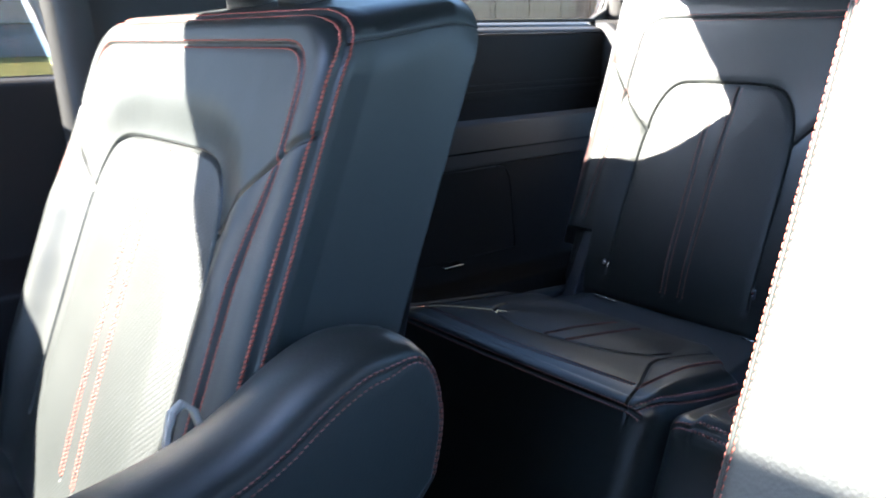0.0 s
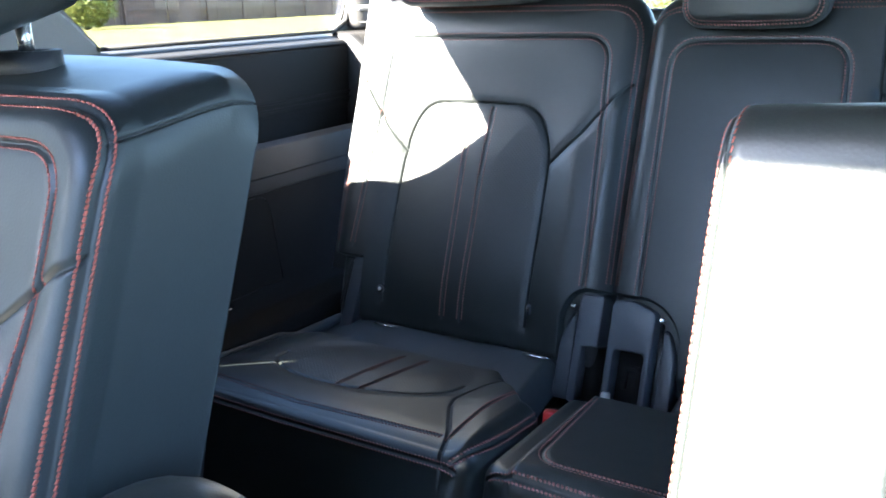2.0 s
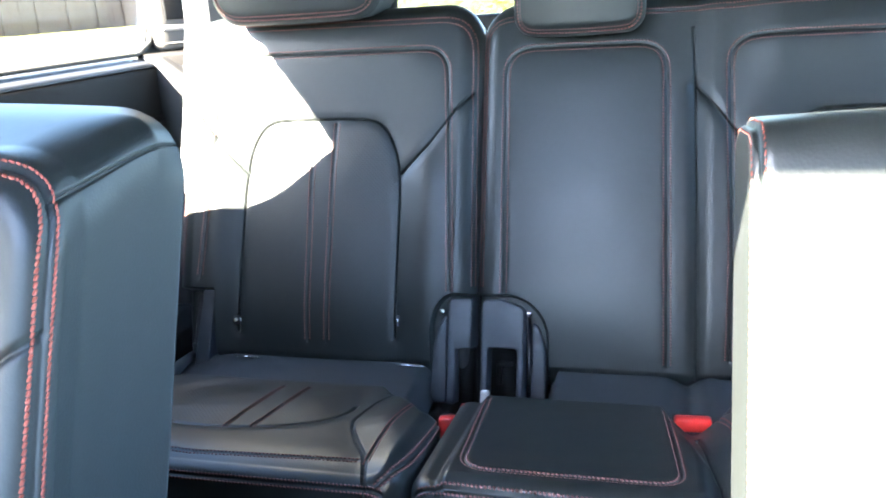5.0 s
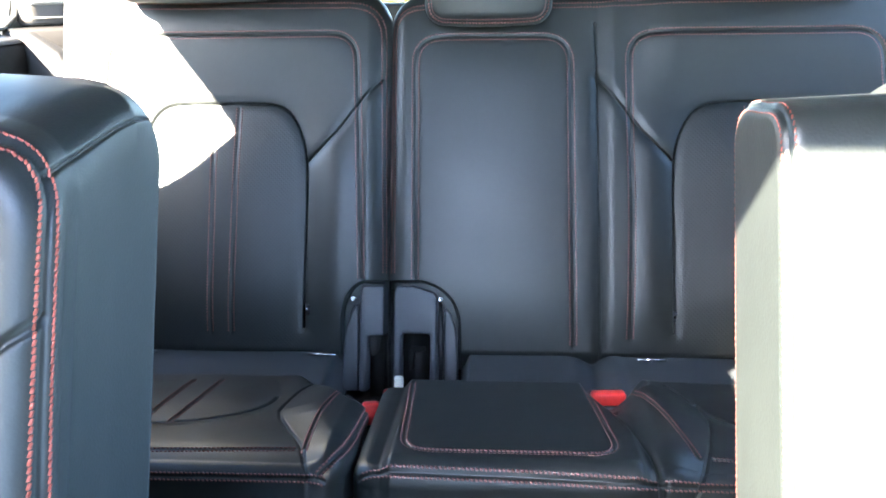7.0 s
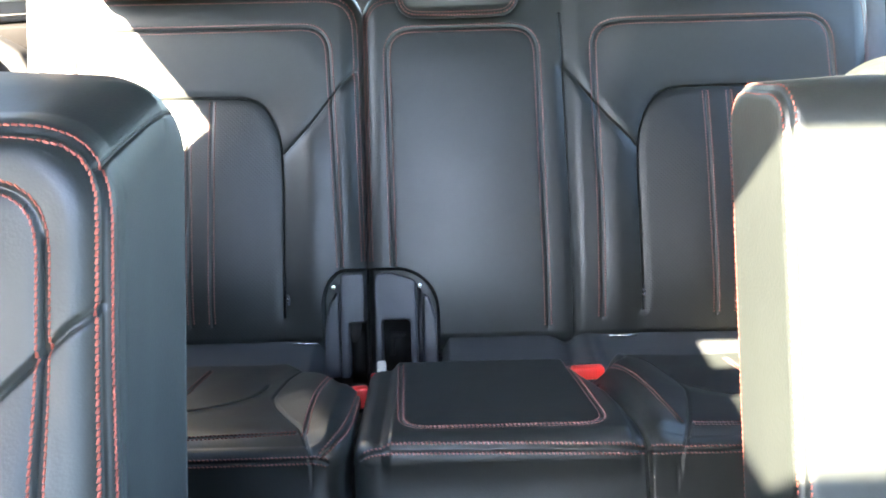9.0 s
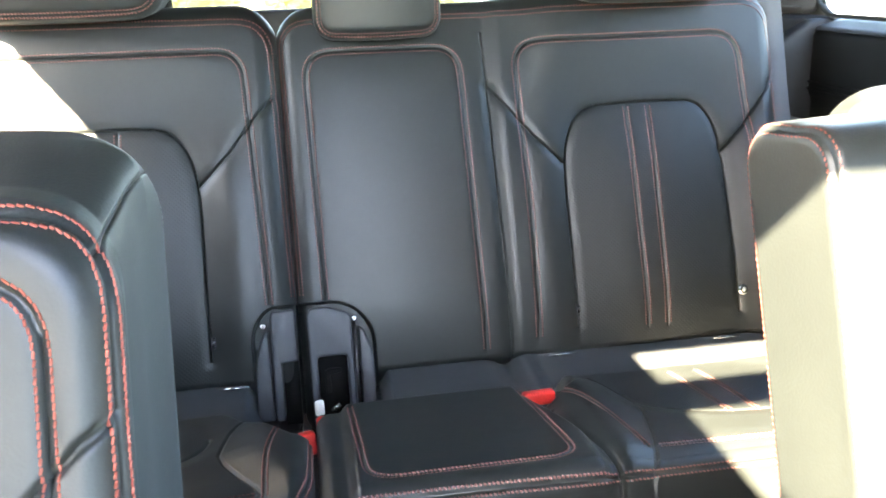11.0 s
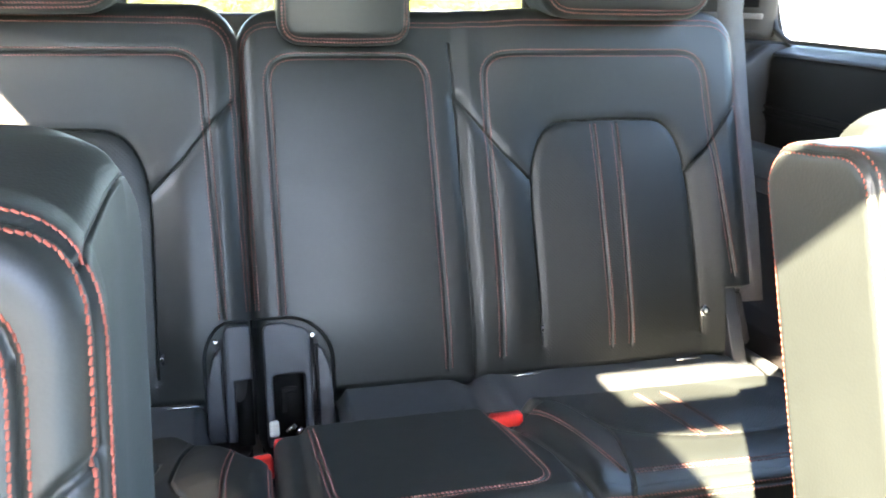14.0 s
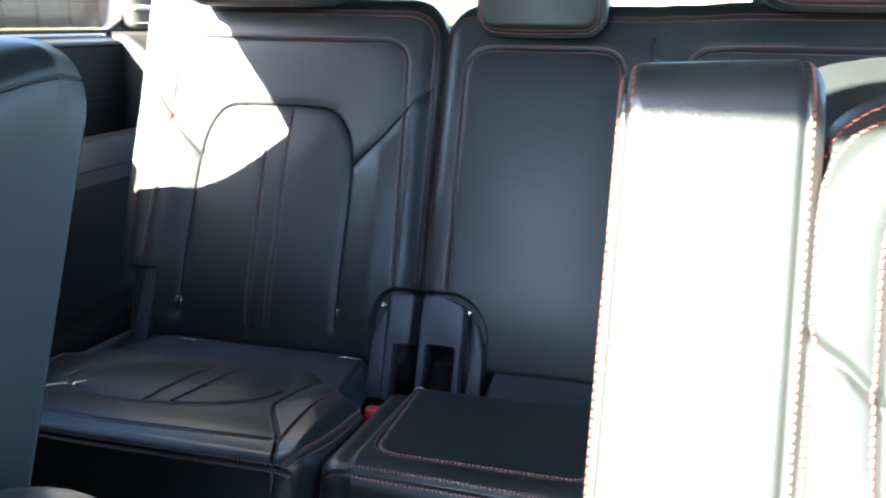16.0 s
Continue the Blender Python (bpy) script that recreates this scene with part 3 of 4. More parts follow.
def wide_bench():
    seat = thing("third_row_bench", "wide black leather third-row bench with red stitching, folded-down centre armrest pad", "car seat", (0.24, 0, 0), "third-row seats")
    inv = Matrix.Translation((-0.24, 0, 0))

    def relief(u, v):
        mid = 0.006 * np.cos(np.clip((u - 0.008) / 0.15, -1, 1) * math.pi / 2) ** 1.0 * sstep(0.53, 0.40, v) * (0.25 + 0.75 * sstep(-0.02, 0.12, v)) - tuck(v)
        out = outer_relief(u, v)
        notch = 0.016 * sstep(0, 0.003, -notch_right(u, v)) + 0.03 * sstep(0, 0.006, -np.maximum(0.558 - u, v - 0.106))
        return np.where(u < 0.157, mid, (out + tuck(v)) * (0.35 + 0.65 * sstep(0.20, 0.27, u)) * sstep(0.154, 0.182, u) - tuck(v)) - notch
    pad = Pad(BACK0, (1, 0, 0), UP3, (-0.144, 0.613, -0.10, 0.537), 0.055, 0.028, 0.11, relief,
              outer_grooves(1) + [(MID, 0.0016, 0.0011), (MID, 0.0010, 0.0055), (SEAM_MID, 0.005, 0.0013), (SEAM_MID[1:], 0.003, 0.009)])

    def mid_panel(u, v):
        return inside(u, v, MID_BODY)
    pad.build(seat, [("hinge_recess", PLASTIC, "black recess round the hinge", lambda u, v: notch_right(u, v) < -0.012), ("centre_panel", LEATHER, "smooth black leather centre panel", mid_panel)] + outer_regions(1) + [("back_border", LEATHER, "", None)])
    outer_seams(pad, seat, 1)
    pad.double(seat, MID)
    pad.double(seat, RIM_MID, off=0.0032)
    snap(pad, seat, 0.527, 0.072)
    pull_tag(pad, seat, 0.2655, 0.062)

    def c_relief(u, v):
        mid = 0.012 * sstep(0.0, 0.014, -np.maximum(np.maximum(-0.10 - u, u - 0.125 - 0.3 * np.clip(-0.15 - v, 0, 0.15)), np.maximum(v + 0.150, -9)))
        low = -0.040 * sstep(-0.150, -0.122, v) + 0.025 * np.clip((v + 0.10) / 0.10, 0, 1.1) ** 0.85 - 0.016 * np.exp(-((u - 0.153) / 0.020) ** 2) * sstep(-0.25, -0.17, v)
        pocket = -0.022 * sstep(0.0, 0.012, 0.038 - np.hypot((u - 0.163) * 0.9, (v + 0.142)))
        inner = (mid + low) * sstep(0.19, 0.15, u) + pocket
        return inner + cushion_relief(u, v, 1) * sstep(0.15, 0.20, u) - 0.03 * sstep(0.014, 0.0, np.maximum(u + 0.036, -v - 0.146))

    def same(p):
        return p
    extra = [(PAD_U, 0.0025, 0.003), ([(-0.11, -0.150), (0.118, -0.150)], 0.004, 0.003),
             ([(-0.125, -0.380), (0.05, -0.382), (0.178, -0.385)], 0.003, 0.0018),
             ([(0.156, -0.205), (0.165, -0.27), (0.173, -0.335), (0.176, -0.42), (0.177, -0.62)], 0.006, 0.0022)]
    cpad = Pad(CUSH0, (1, 0, 0), CUSH_UP, (-0.128, 0.628, -0.385, 0.06), 0.03, 0.018, 0.30, c_relief, cushion_grooves(same, 1) + extra, lean_out)

    def centre(u, v):
        return (u < 0.125) & (u > -0.115) & (v < -0.150) & (v > -0.366)

    def centre_front(u, v):
        return (u < 0.177) & (v < -0.385)
    def centre_strip(u, v):
        return (v > -0.134) & (u <= 0.155)
    cpad.build(seat, [("rear_strip", VINYL, "matt black vinyl strip", centre_strip), ("armrest_pad", LEATHER, "flat black leather centre pad", centre), ("centre_facing", LEATHER, "", centre_front)] + cushion_regions(same, 1) + [("cushion_border", LEATHER, "", None)], keep=lambda u, v: ~((u < -0.036) & (v > -0.146)))
    cushion_stitches(cpad, seat, same, 1)
    cpad.double(seat, PAD_U, off=0.0031)
    cpad.stitch(seat, [(-0.118, -0.380), (0.05, -0.382), (0.176, -0.385)], 0.0035)
    cpad.stitch(seat, [(-0.118, -0.380), (0.05, -0.382), (0.176, -0.385)], -0.0035)
    headrest(seat, (0.0, 0.165, 0.9525), (0.178, 0.10, 0.20), 0.893, "black leather centre headrest reaching low over the back", 0.0, corner=0.028, inset=0.0065)
    headrest(seat, (0.41, 0.175, 0.985), (0.27, 0.11, 0.19), 0.895, "black leather headrest with red stitching")
    for ob in seat.children:
        ob.matrix_parent_inverse = inv
    return seat


narrow = narrow_seat()
wide = wide_bench()

# ---------------------------------------------------------------- hinges and buckles of the third row
BACK_N = Vector((0, -math.cos(LEAN), math.sin(LEAN)))
BACK_M = Matrix(((1, 0, 0, BACK0[0]), (0, UP3[1], BACK_N.y, BACK0[1]), (0, UP3[2], BACK_N.z, BACK0[2]), (0, 0, 0, 1)))


def on_back(bm):
    """From the back's own axes (across, up along it, out of it) to the world."""
    bm.transform(BACK_M)
    return bm


def hinge(narrow_seat_, wide_seat_):
    def put(name, bm, mat, owner, label=""):
        ob = part(name, on_back(bm), mat, owner, label)
        ob.matrix_parent_inverse = owner.matrix_basis.inverted()
        return ob
    # cover on the narrow seat's side
    put("hinge_cover", slab([(-0.182, -0.05), (-0.182, 0.094), (-0.178, 0.102), (-0.150, 0.103), (-0.147, 0.098), (-0.147, 0.031), (-0.170, 0.029), (-0.170, -0.05)], -0.05, 0.004, "z", 0.003), PLASTIC_SHINE, narrow_seat_, "satin black plastic hinge cover")
    # well floor nearly black: the recess's shade is put into its colour
    put("hinge_well", slab([(-0.169, -0.06), (-0.169, 0.028), (-0.148, 0.028), (-0.148, -0.06)], -0.05, -0.022, "z"), RECESS_BLACK, narrow_seat_)
    put("recliner_flange", slab(fillet([(-0.208, -0.05), (-0.206, 0.03), (-0.197, 0.066), (-0.186, 0.078), (-0.184, -0.05)], 0.01), -0.04, -0.004, "z", 0.003), PLASTIC_SHINE, narrow_seat_)
    put("hinge_bolt", disc((-0.192, 0.083, -0.004), (0, 0, 1), 0.0036, 0.008), CHROME, narrow_seat_, "small metal bolt head")
    # cover on the bench's side
    frame_poly = [(-0.131, -0.06), (-0.131, 0.092), (-0.127, 0.101), (-0.105, 0.103), (-0.075, 0.093), (-0.070, 0.086), (-0.070, -0.06), (-0.079, -0.06), (-0.079, 0.030), (-0.082, 0.034), (-0.118, 0.034), (-0.121, 0.030), (-0.121, -0.06)]
    put("hinge_cover", slab(frame_poly, -0.05, 0.014, "z", 0.003), PLASTIC_SHINE, wide_seat_, "satin black plastic hinge cover")
    # same painted shade in this well, and on the lever inside it
    put("hinge_well", slab([(-0.120, -0.06), (-0.120, 0.033), (-0.080, 0.033), (-0.080, -0.06)], -0.05, -0.016, "z"), RECESS_BLACK, wide_seat_)
    put("latch_lever", slab([(-0.112, -0.02), (-0.112, 0.012), (-0.106, 0.015), (-0.088, 0.014), (-0.088, 0.008), (-0.104, 0.006), (-0.104, -0.02)], -0.018, -0.010, "z", 0.002), RECESS_BLACK, wide_seat_)
    put("latch_pin", rod((-0.106, -0.045, -0.006), (-0.094, -0.036, -0.006), 0.004), CHROME, wide_seat_, "small metal pin")
    put("latch_pin", rod((-0.094, -0.050, -0.008), (-0.086, -0.040, -0.008), 0.003), CHROME, wide_seat_, "small metal pin")
    put("latch_tab", rbox((0.013, 0.022, 0.010), 0.004, 3, (-0.123, -0.036, 0.012)), WHITE, wide_seat_, "off-white latch tab")
    put("recliner_flange", slab(fillet([(-0.061, -0.05), (-0.061, 0.072), (-0.052, 0.066), (-0.042, 0.035), (-0.040, -0.05)], 0.01), -0.04, -0.002, "z", 0.003), PLASTIC_SHINE, wide_seat_)
    put("recliner_plate", slab([(-0.068, -0.05), (-0.068, 0.078), (-0.063, 0.078), (-0.063, -0.05)], -0.04, -0.014, "z"), STEEL, wide_seat_, "bare metal recliner plate")
    put("hinge_bolt", disc((-0.0655, 0.083, -0.004), (0, 0, 1), 0.0034, 0.008), CHROME, wide_seat_, "small metal bolt head")
    # strip added in the gap to stop sunlight leaking through
    put("gap_light_stop", box((-0.1468, -0.05, -0.10), (-0.1432, 0.50, -0.045)), RUBBER, wide_seat_, "black strip added between the backs to stop leaking light")
    for lo, hi, owner in ((-0.618, -0.152, narrow_seat_), (-0.138, 0.609, wide_seat_)):
        put("rear_cover", slab(fillet([(lo, -0.10), (lo, 0.529), (hi, 0.529), (hi, -0.10)], 0.05), -0.140, -0.128, "z", 0.003), CARPET, owner, "black carpeted seat back")
    # outer recliner brackets
    for s, owner in ((-1, narrow_seat_), (1, wide_seat_)):
        put("recliner_arm", slab([(s * 0.562, 0.104), (s * 0.584, 0.104), (s * 0.598, -0.05), (s * 0.574, -0.05)], -0.05, -0.004, "z", 0.002), PLASTIC_SHINE, owner, "grey plastic recliner arm")
        put("recliner_cover", slab(fillet([(s * 0.583, 0.096), (s * 0.598, 0.096), (s * 0.607, 0.02), (s * 0.598, 0.012), (s * 0.590, 0.05)], 0.006), -0.07, -0.010, "z", 0.003), PLASTIC, owner, "dark plastic recliner cover")
    # metal anchor slots between back and cushion
    for x, owner in ((-0.50, narrow_seat_), (-0.236, narrow_seat_), (0.232, wide_seat_), (0.49, wide_seat_)):
        ob = part("child_anchor", rod((x - 0.020, -0.009, 0.4035), (x + 0.020, -0.009, 0.4035), 0.0013, 8), CHROME, owner, "thin steel child-seat anchor bar")
        ob.matrix_parent_inverse = owner.matrix_basis.inverted()


hinge(narrow, wide)


def buckle(at, turn, label, size=(0.048, 0.03, 0.026)):
    b = thing("seat_belt_buckle", label, "buckle", at, "seat belt buckles")
    b.rotation_euler = [radians(a) for a in turn]
    w, d, h = size
    part("buckle_body", rbox((w * 1.04, d * 0.7, h * 1.0), 0.004, 3, (0, d * 0.25, -h * 0.35)), PLASTIC, b)
    part("release_button", rbox((w, d * 0.55, h), 0.004, 3, (0, -d * 0.3, 0)), RED, b, "red plastic release button")
    part("slot", rbox((w * 0.7, 0.003, 0.002), 0.0008, 2, (0, -d * 0.10, h * 0.50)), PLASTIC, b)
    return b


buckle((0.152, -0.150, 0.422), (-8, 0, 3), "red-topped belt buckle in a pocket of the bench cushion", (0.042, 0.03, 0.017))
buckle((-0.142, -0.158, 0.398), (-12, 0, 10), "red-topped belt buckle tucked between the cushions", (0.022, 0.03, 0.028))
buckle((-0.113, -0.140, 0.407), (-25, 0, -6), "red-topped belt buckle beside the hinge cover", (0.027, 0.03, 0.023))


# ---------------------------------------------------------------- second row
LEAN2 = math.atan(0.40)
UP2 = (0, math.sin(LEAN2), math.cos(LEAN2))
ARCH2 = chaikin([(-0.16, 0.02), (-0.158, 0.15), (-0.155, 0.277), (-0.135, 0.325), (-0.105, 0.34), (-0.05, 0.342), (0.05, 0.342), (0.105, 0.34), (0.135, 0.325), (0.155, 0.277), (0.158, 0.15), (0.16, 0.02)], 2)
ARCH2_BODY = [(-0.16, -0.2)] + ARCH2 + [(0.16, -0.2)]


def far_edge(u, v, n, top):
    """Rounds the far edge of the raised armrest."""
    e = np.clip((-n - 0.070) / 0.012, 0, 1)
    cut = 0.010 * (1 - np.sqrt(1 - e * e))
    return -0.044 + (u + 0.044) * (1 - cut / 0.044), v - cut * (v > top * 0.5) + (0.05 * np.clip(-n, 0, 0.09) + 0.011 * sstep(-0.015, -0.075, u)) * sstep(top - 0.12, top - 0.02, v), n


def second_row_seat(side, raised):
    cx = -0.4625 if side < 0 else 0.486
    label = "black leather captain's chair with red stitching and its armrest " + ("folded up" if raised else "lowered")
    seat = thing("captain_chair", label, "car seat", (cx, -0.85, 0.0), "second-row seats")
    hw = 0.2575

    def relief(u, v):
        far = line_dist(u, v, ARCH2_BODY)
        sd = np.where(inside(u, v, ARCH2_BODY), -far, far)
        low = 0.4 + 0.6 * sstep(-0.05, 0.1, v)
        bolster = 0.016 * np.exp(-((np.abs(u) - 0.212) / 0.03) ** 2) * sstep(0.36, 0.24, v)
        return (0.009 * sstep(0, 0.055, sd) + 0.007 * sstep(0, 0.05, -sd) + bolster) * low
    border = fillet([(-hw + 0.026, -0.03), (-hw + 0.026, 0.437), (hw - 0.026, 0.437), (hw - 0.026, -0.03)], 0.036)
    rim = fillet([(-hw + 0.001, -0.03), (-hw + 0.001, 0.462), (hw - 0.001, 0.462), (hw - 0.001, -0.03)], 0.046)
    grooves = [(ARCH2, 0.005, 0.0018), (border, 0.0030, 0.0013), (rim, 0.0030, 0.0013), (border, 0.0012, 0.005), (rim, 0.0012, 0.005)]
    for s in (-1, 1):
        grooves.append(([(s * 0.155, 0.277), (s * 0.20, 0.32), (s * 0.255, 0.372)], 0.004, 0.0020))
        grooves.append(([(s * 0.014, 0.34), (s * 0.018, 0.0)], 0.002, 0.0014))
        grooves.append(([(s * (hw - 0.055 + k * 0.84), 0.409 + k * 0.54) for k in (0.060, 0.178)], 0.0024, 0.0018))
    # the seat's own frame starts at its middle
    def crown_up(u, v, n):
        back = np.clip((-n - 0.072) / 0.05, 0, 1.2) ** 2
        lift = np.clip(-n, 0, 1) * 0.600 * sstep(0.18, 0.44, v)
        deep = np.clip(-n / 0.122, 0, 1)
        du, dv = np.abs(u) - (hw - 0.055), v - (0.464 - 0.055)
        turn = np.arctan2(np.maximum(dv, 1e-6), np.maximum(du, 1e-6))
        grow = np.where((du > 0) & (dv > 0), (0.62 * deep - 0.55 * np.clip((deep - 0.80) / 0.20, 0, 1)) * ((np.cos(turn) ** 4 + np.sin(turn) ** 4) ** -0.25 - 1) * 2.0, 0)
        u2, v2 = u + np.sign(u) * np.maximum(du, 0) * grow, v + np.maximum(dv, 0) * grow
        fall = (0.006 * back + deep * (0.012 * (u / hw) ** 2 - 0.004)) * sstep(0.30, 0.46, v)
        return u2 * (1 + 0.020 * back), v2 + lift - fall, n
    pad = Pad((0, -0.001, 0.411), (1, 0, 0), UP2, (-hw, hw, -0.06, 0.464), 0.055, 0.013, 0.109, relief, grooves, crown_up)

    def insert(u, v):
        return inside(u, v, ARCH2_BODY)

    def yoke(u, v):
        line = np.interp(np.abs(u), [0, 0.155, 0.255], [0.277, 0.277, 0.372])
        return (v > line) & (np.abs(u) < hw - 0.026) & (v < 0.439)

    def lbol(u, v):
        return (np.abs(u) < hw - 0.026) & (u < 0) & (v < 0.439)

    def rbol(u, v):
        return (np.abs(u) < hw - 0.026) & (u > 0) & (v < 0.439)

    def skirt(u, v):
        return (u > hw + 0.004) & ((v - 0.409) < 0.643 * (u - hw + 0.055))

    def skirt_far(u, v):
        return skirt(-u, v)

    pad.build(seat, [("centre_insert", PERF, "perforated black leather insert", insert), ("upper_panel", LEATHER, "", yoke), ("side_bolster", LEATHER, "", lbol),
                     ("side_bolster", LEATHER, "", rbol), ("side_panel", LEATHER, "plain black leather side", skirt), ("side_panel", LEATHER, "plain black leather side", skirt_far), ("back_border", LEATHER, "", None)], step=0.0014, coarse=0.0022)
    pad.stitch(seat, rim, 0.0034, THREAD, 0.0037, 0.0001, 0.00066, slant=0.0003)
    pad.stitch(seat, rim, -0.0034, THREAD, 0.0037, 0.0001, 0.00066, slant=0.0003)
    pad.stitch(seat, border, 0.0034, THREAD, 0.0037, 0.0001, 0.00066, slant=0.0003)
    pad.stitch(seat, border, -0.0034, THREAD, 0.0037, 0.0001, 0.00066, slant=0.0003)
    for s in (-1, 1):
        pad.double(seat, [(s * 0.014, 0.338), (s * 0.018, 0.0)], THREAD, 0.004)
    for s in (-1, 1):
        k = np.linspace(0.060, 0.178, 24)
        line = pad.place(s * (hw - 0.055 + k * 0.84), 0.409 + k * 0.54, 0.0002)
        part("corner_seam", ribbon([tuple(p) for p in line], 0.0022, 0.0012, (0, 0.3, 1)), RUBBER, seat, "dark seam at the shoulder")
    # rear shell
    part("back_shell", slab([(0.170, 0.46), (0.248, 0.76), (0.270, 0.812), (0.282, 0.820), (0.292, 0.812), (0.290, 0.77), (0.208, 0.46)], -hw + 0.03, hw - 0.03, "x", 0.004), PLASTIC_SOFT, seat, "dark plastic seat back shell")
    # cushion
    cpad = Pad((0, 0.0, 0.345), (1, 0, 0), (0, math.cos(0.17), -math.sin(0.17)), (-hw, hw, -0.46, 0.05), 0.05, 0.03, 0.16,
               lambda u, v: 0.03 * sstep(0.12, 0.2, np.abs(u)), [([(-0.15, 0), (-0.16, -0.4), (0.16, -0.4), (0.15, 0)], 0.005, 0.004)])
    cpad.build(seat, [("seat_cushion", LEATHER, "", None)], step=0.006, coarse=0.02)
    part("seat_base", box((-0.2, -0.40, 0.0), (0.2, -0.02, 0.20), 0.02), PLASTIC, seat)
    # headrest
    headrest(seat, (0, 0.245, 0.970), (0.205, 0.115, 0.20), 0.856, "black leather headrest with red stitching", seams=(-0.045, 0.045), guide=(0.064, 0.046, 0.014), chin=0.28, taper=0.20)
    # armrest on the aisle side
    if raised:
        top = (0.8618 - 0.40) / math.cos(LEAN)
        arm = Pad((-0.336, 0.001, 0.40), (0, -math.cos(LEAN), math.sin(LEAN)), UP3, (-0.088, 0.0, -0.02, top), 0.026, 0.010, 0.071, warp=lambda u, v, n: far_edge(u, v, n, top))
        paths = []
        for out in (-0.002, 0.069):
            k = 0.026 + out
            path = [(-0.088 - out, 0.0), (-0.088 - out, top - 0.026)] + [(-0.062 - k * math.cos(q), top - 0.026 + k * math.sin(q)) for q in np.linspace(0, math.pi / 2, 10)]
            paths.append(path + [(-0.026 + k * math.sin(q), top - 0.026 + k * math.cos(q)) for q in np.linspace(0, math.pi / 2, 10)] + [(out, 0.0)])
        arm.grooves = [(p, 0.0018, 0.0012) for p in paths]
        a = arm.build(seat, [("armrest", LEATHER, "black leather armrest folded up against the seat back", None)], step=0.0012, coarse=0.0013)[0]
        side = fillet([(-0.083, 0.0), (-0.083, top - 0.005), (-0.005, top - 0.005), (-0.005, 0.0)], 0.024)
        bm = slab(side, 0.0, 0.004, "z", 0.001)
        bm.transform(Matrix([[*[float(q) for q in row], 0.0] for row in np.stack([arm.r, arm.u, arm.n], 1)] + [[0, 0, 0, 1]]))
        bmesh.ops.translate(bm, vec=Vector(arm.o) - Vector(arm.n) * 0.077, verts=bm.verts)
        part("armrest_side", bm, LEATHER, seat)
        for p, rows in zip(paths, ((-0.0036, 0.0036), (0.0030,))):
            for o in rows:
                arm.stitch(a, p, o, THREAD, 0.0030, 0.0008, 0.0007, lift=-0.0004)
    else:
        prof = chaikin([(-0.665, 0.50), (-0.653, 0.555), (-0.668, 0.612), (-0.715, 0.626), (-0.765, 0.608), (-0.82, 0.572), (-0.90, 0.556), (-1.0, 0.548), (-1.06, 0.535), (-1.065, 0.49), (-1.02, 0.468), (-0.90, 0.455), (-0.76, 0.44), (-0.70, 0.45), (-0.665, 0.50)], 2)[:-1]
        local = np.array([((y + 1.02) * 0.926 - 0.17, 0.0577 + z * 0.926) for y, z in prof])
        ahead = np.roll(local, -1, 0) - np.roll(local, 1, 0)
        inward = np.stack([-ahead[:, 1], ahead[:, 0]], 1) / np.hypot(*ahead.T)[:, None]
        keep_in = 0.30 + 0.70 * sstep(0.165, 0.115, local[:, 0])

        def ring(inset, x=1.0):
            return local + inward * (inset * (keep_in if x > 0.32 else 1.0 + 0 * keep_in))[:, None]
        rings = [(0.2630, 0.032), (0.2665, 0.026), (0.274, 0.020), (0.290, 0.011), (0.308, 0.004), (0.324, 0.001), (0.338, 0.0), (0.350, 0.002), (0.3585, 0.006), (0.3638, 0.011),
                 (0.3662, 0.0165), (0.3656, 0.0195), (0.3640, 0.0210), (0.3656, 0.0225), (0.3666, 0.0255), (0.3676, 0.033)]
        m = len(local)
        verts = [(x, float(p[0]), float(p[1])) for x, inset in rings for p in ring(inset, x)]
        faces = [(k * m + i, k * m + (i + 1) % m, (k + 1) * m + (i + 1) % m, (k + 1) * m + i) for k in range(len(rings) - 1) for i in range(m)]
        faces += [tuple(range(m))[::-1], tuple(range((len(rings) - 1) * m, len(rings) * m))]
        bm = mesh_of("armrest", verts, faces)
        a = part("armrest", bm, LEATHER, seat, "black leather armrest in its lowered position")
        flat = Pad((0.3662, 0, 0), (0, 1, 0), (0, 0, 1), (-3, 3, -3, 3), 0.01, 0.001, 0.01)
        for inset in (0.0172, 0.0250):
            flat.stitch(a, ring(inset)[1:34], 0.0, THREAD_DIM, 0.0036, 0.0010, 0.0008)
        loop = [(0.253, 0.006, 0.540), (0.253, 0.010, 0.562), (0.254, 0.014, 0.577), (0.254, 0.022, 0.582), (0.255, 0.029, 0.575), (0.256, 0.033, 0.560), (0.257, 0.040, 0.545)]
        part("pull_strap", ribbon(loop, 0.007, 0.004, (1, 0.2, 0)), STRAP, seat, "beige nylon pull strap")
        snap(pad, seat, -0.225, -0.03)
    return seat


second_row_seat(-1, False)
second_row_seat(1, True)


# ---------------------------------------------------------------- seat belts
for s, name in ((-1, "sunlit grey shoulder belt hanging beside the third-row seat"), (1, "dark grey shoulder belt hanging beside the third-row bench")):
    belt = thing("seat_belt", name, "seat belt", (s * 0.64, 0.2, 0.4), "third-row belts")
    part("webbing", ribbon([(s * -0.005, 0.03, 0.85), (s * -0.007, 0.015, 0.50), (s * -0.002, -0.03, 0.34), (s * 0.004, -0.075, 0.20), (s * 0.008, -0.12, 0.05)], 0.046, 0.0015, (1, 0, 0)), WEB, belt)
    part("belt_tongue", rbox((0.020, 0.040, 0.004), 0.0015, 2, (s * 0.052, -0.375, 0.050)), CHROME, belt, "bright metal belt tongue")


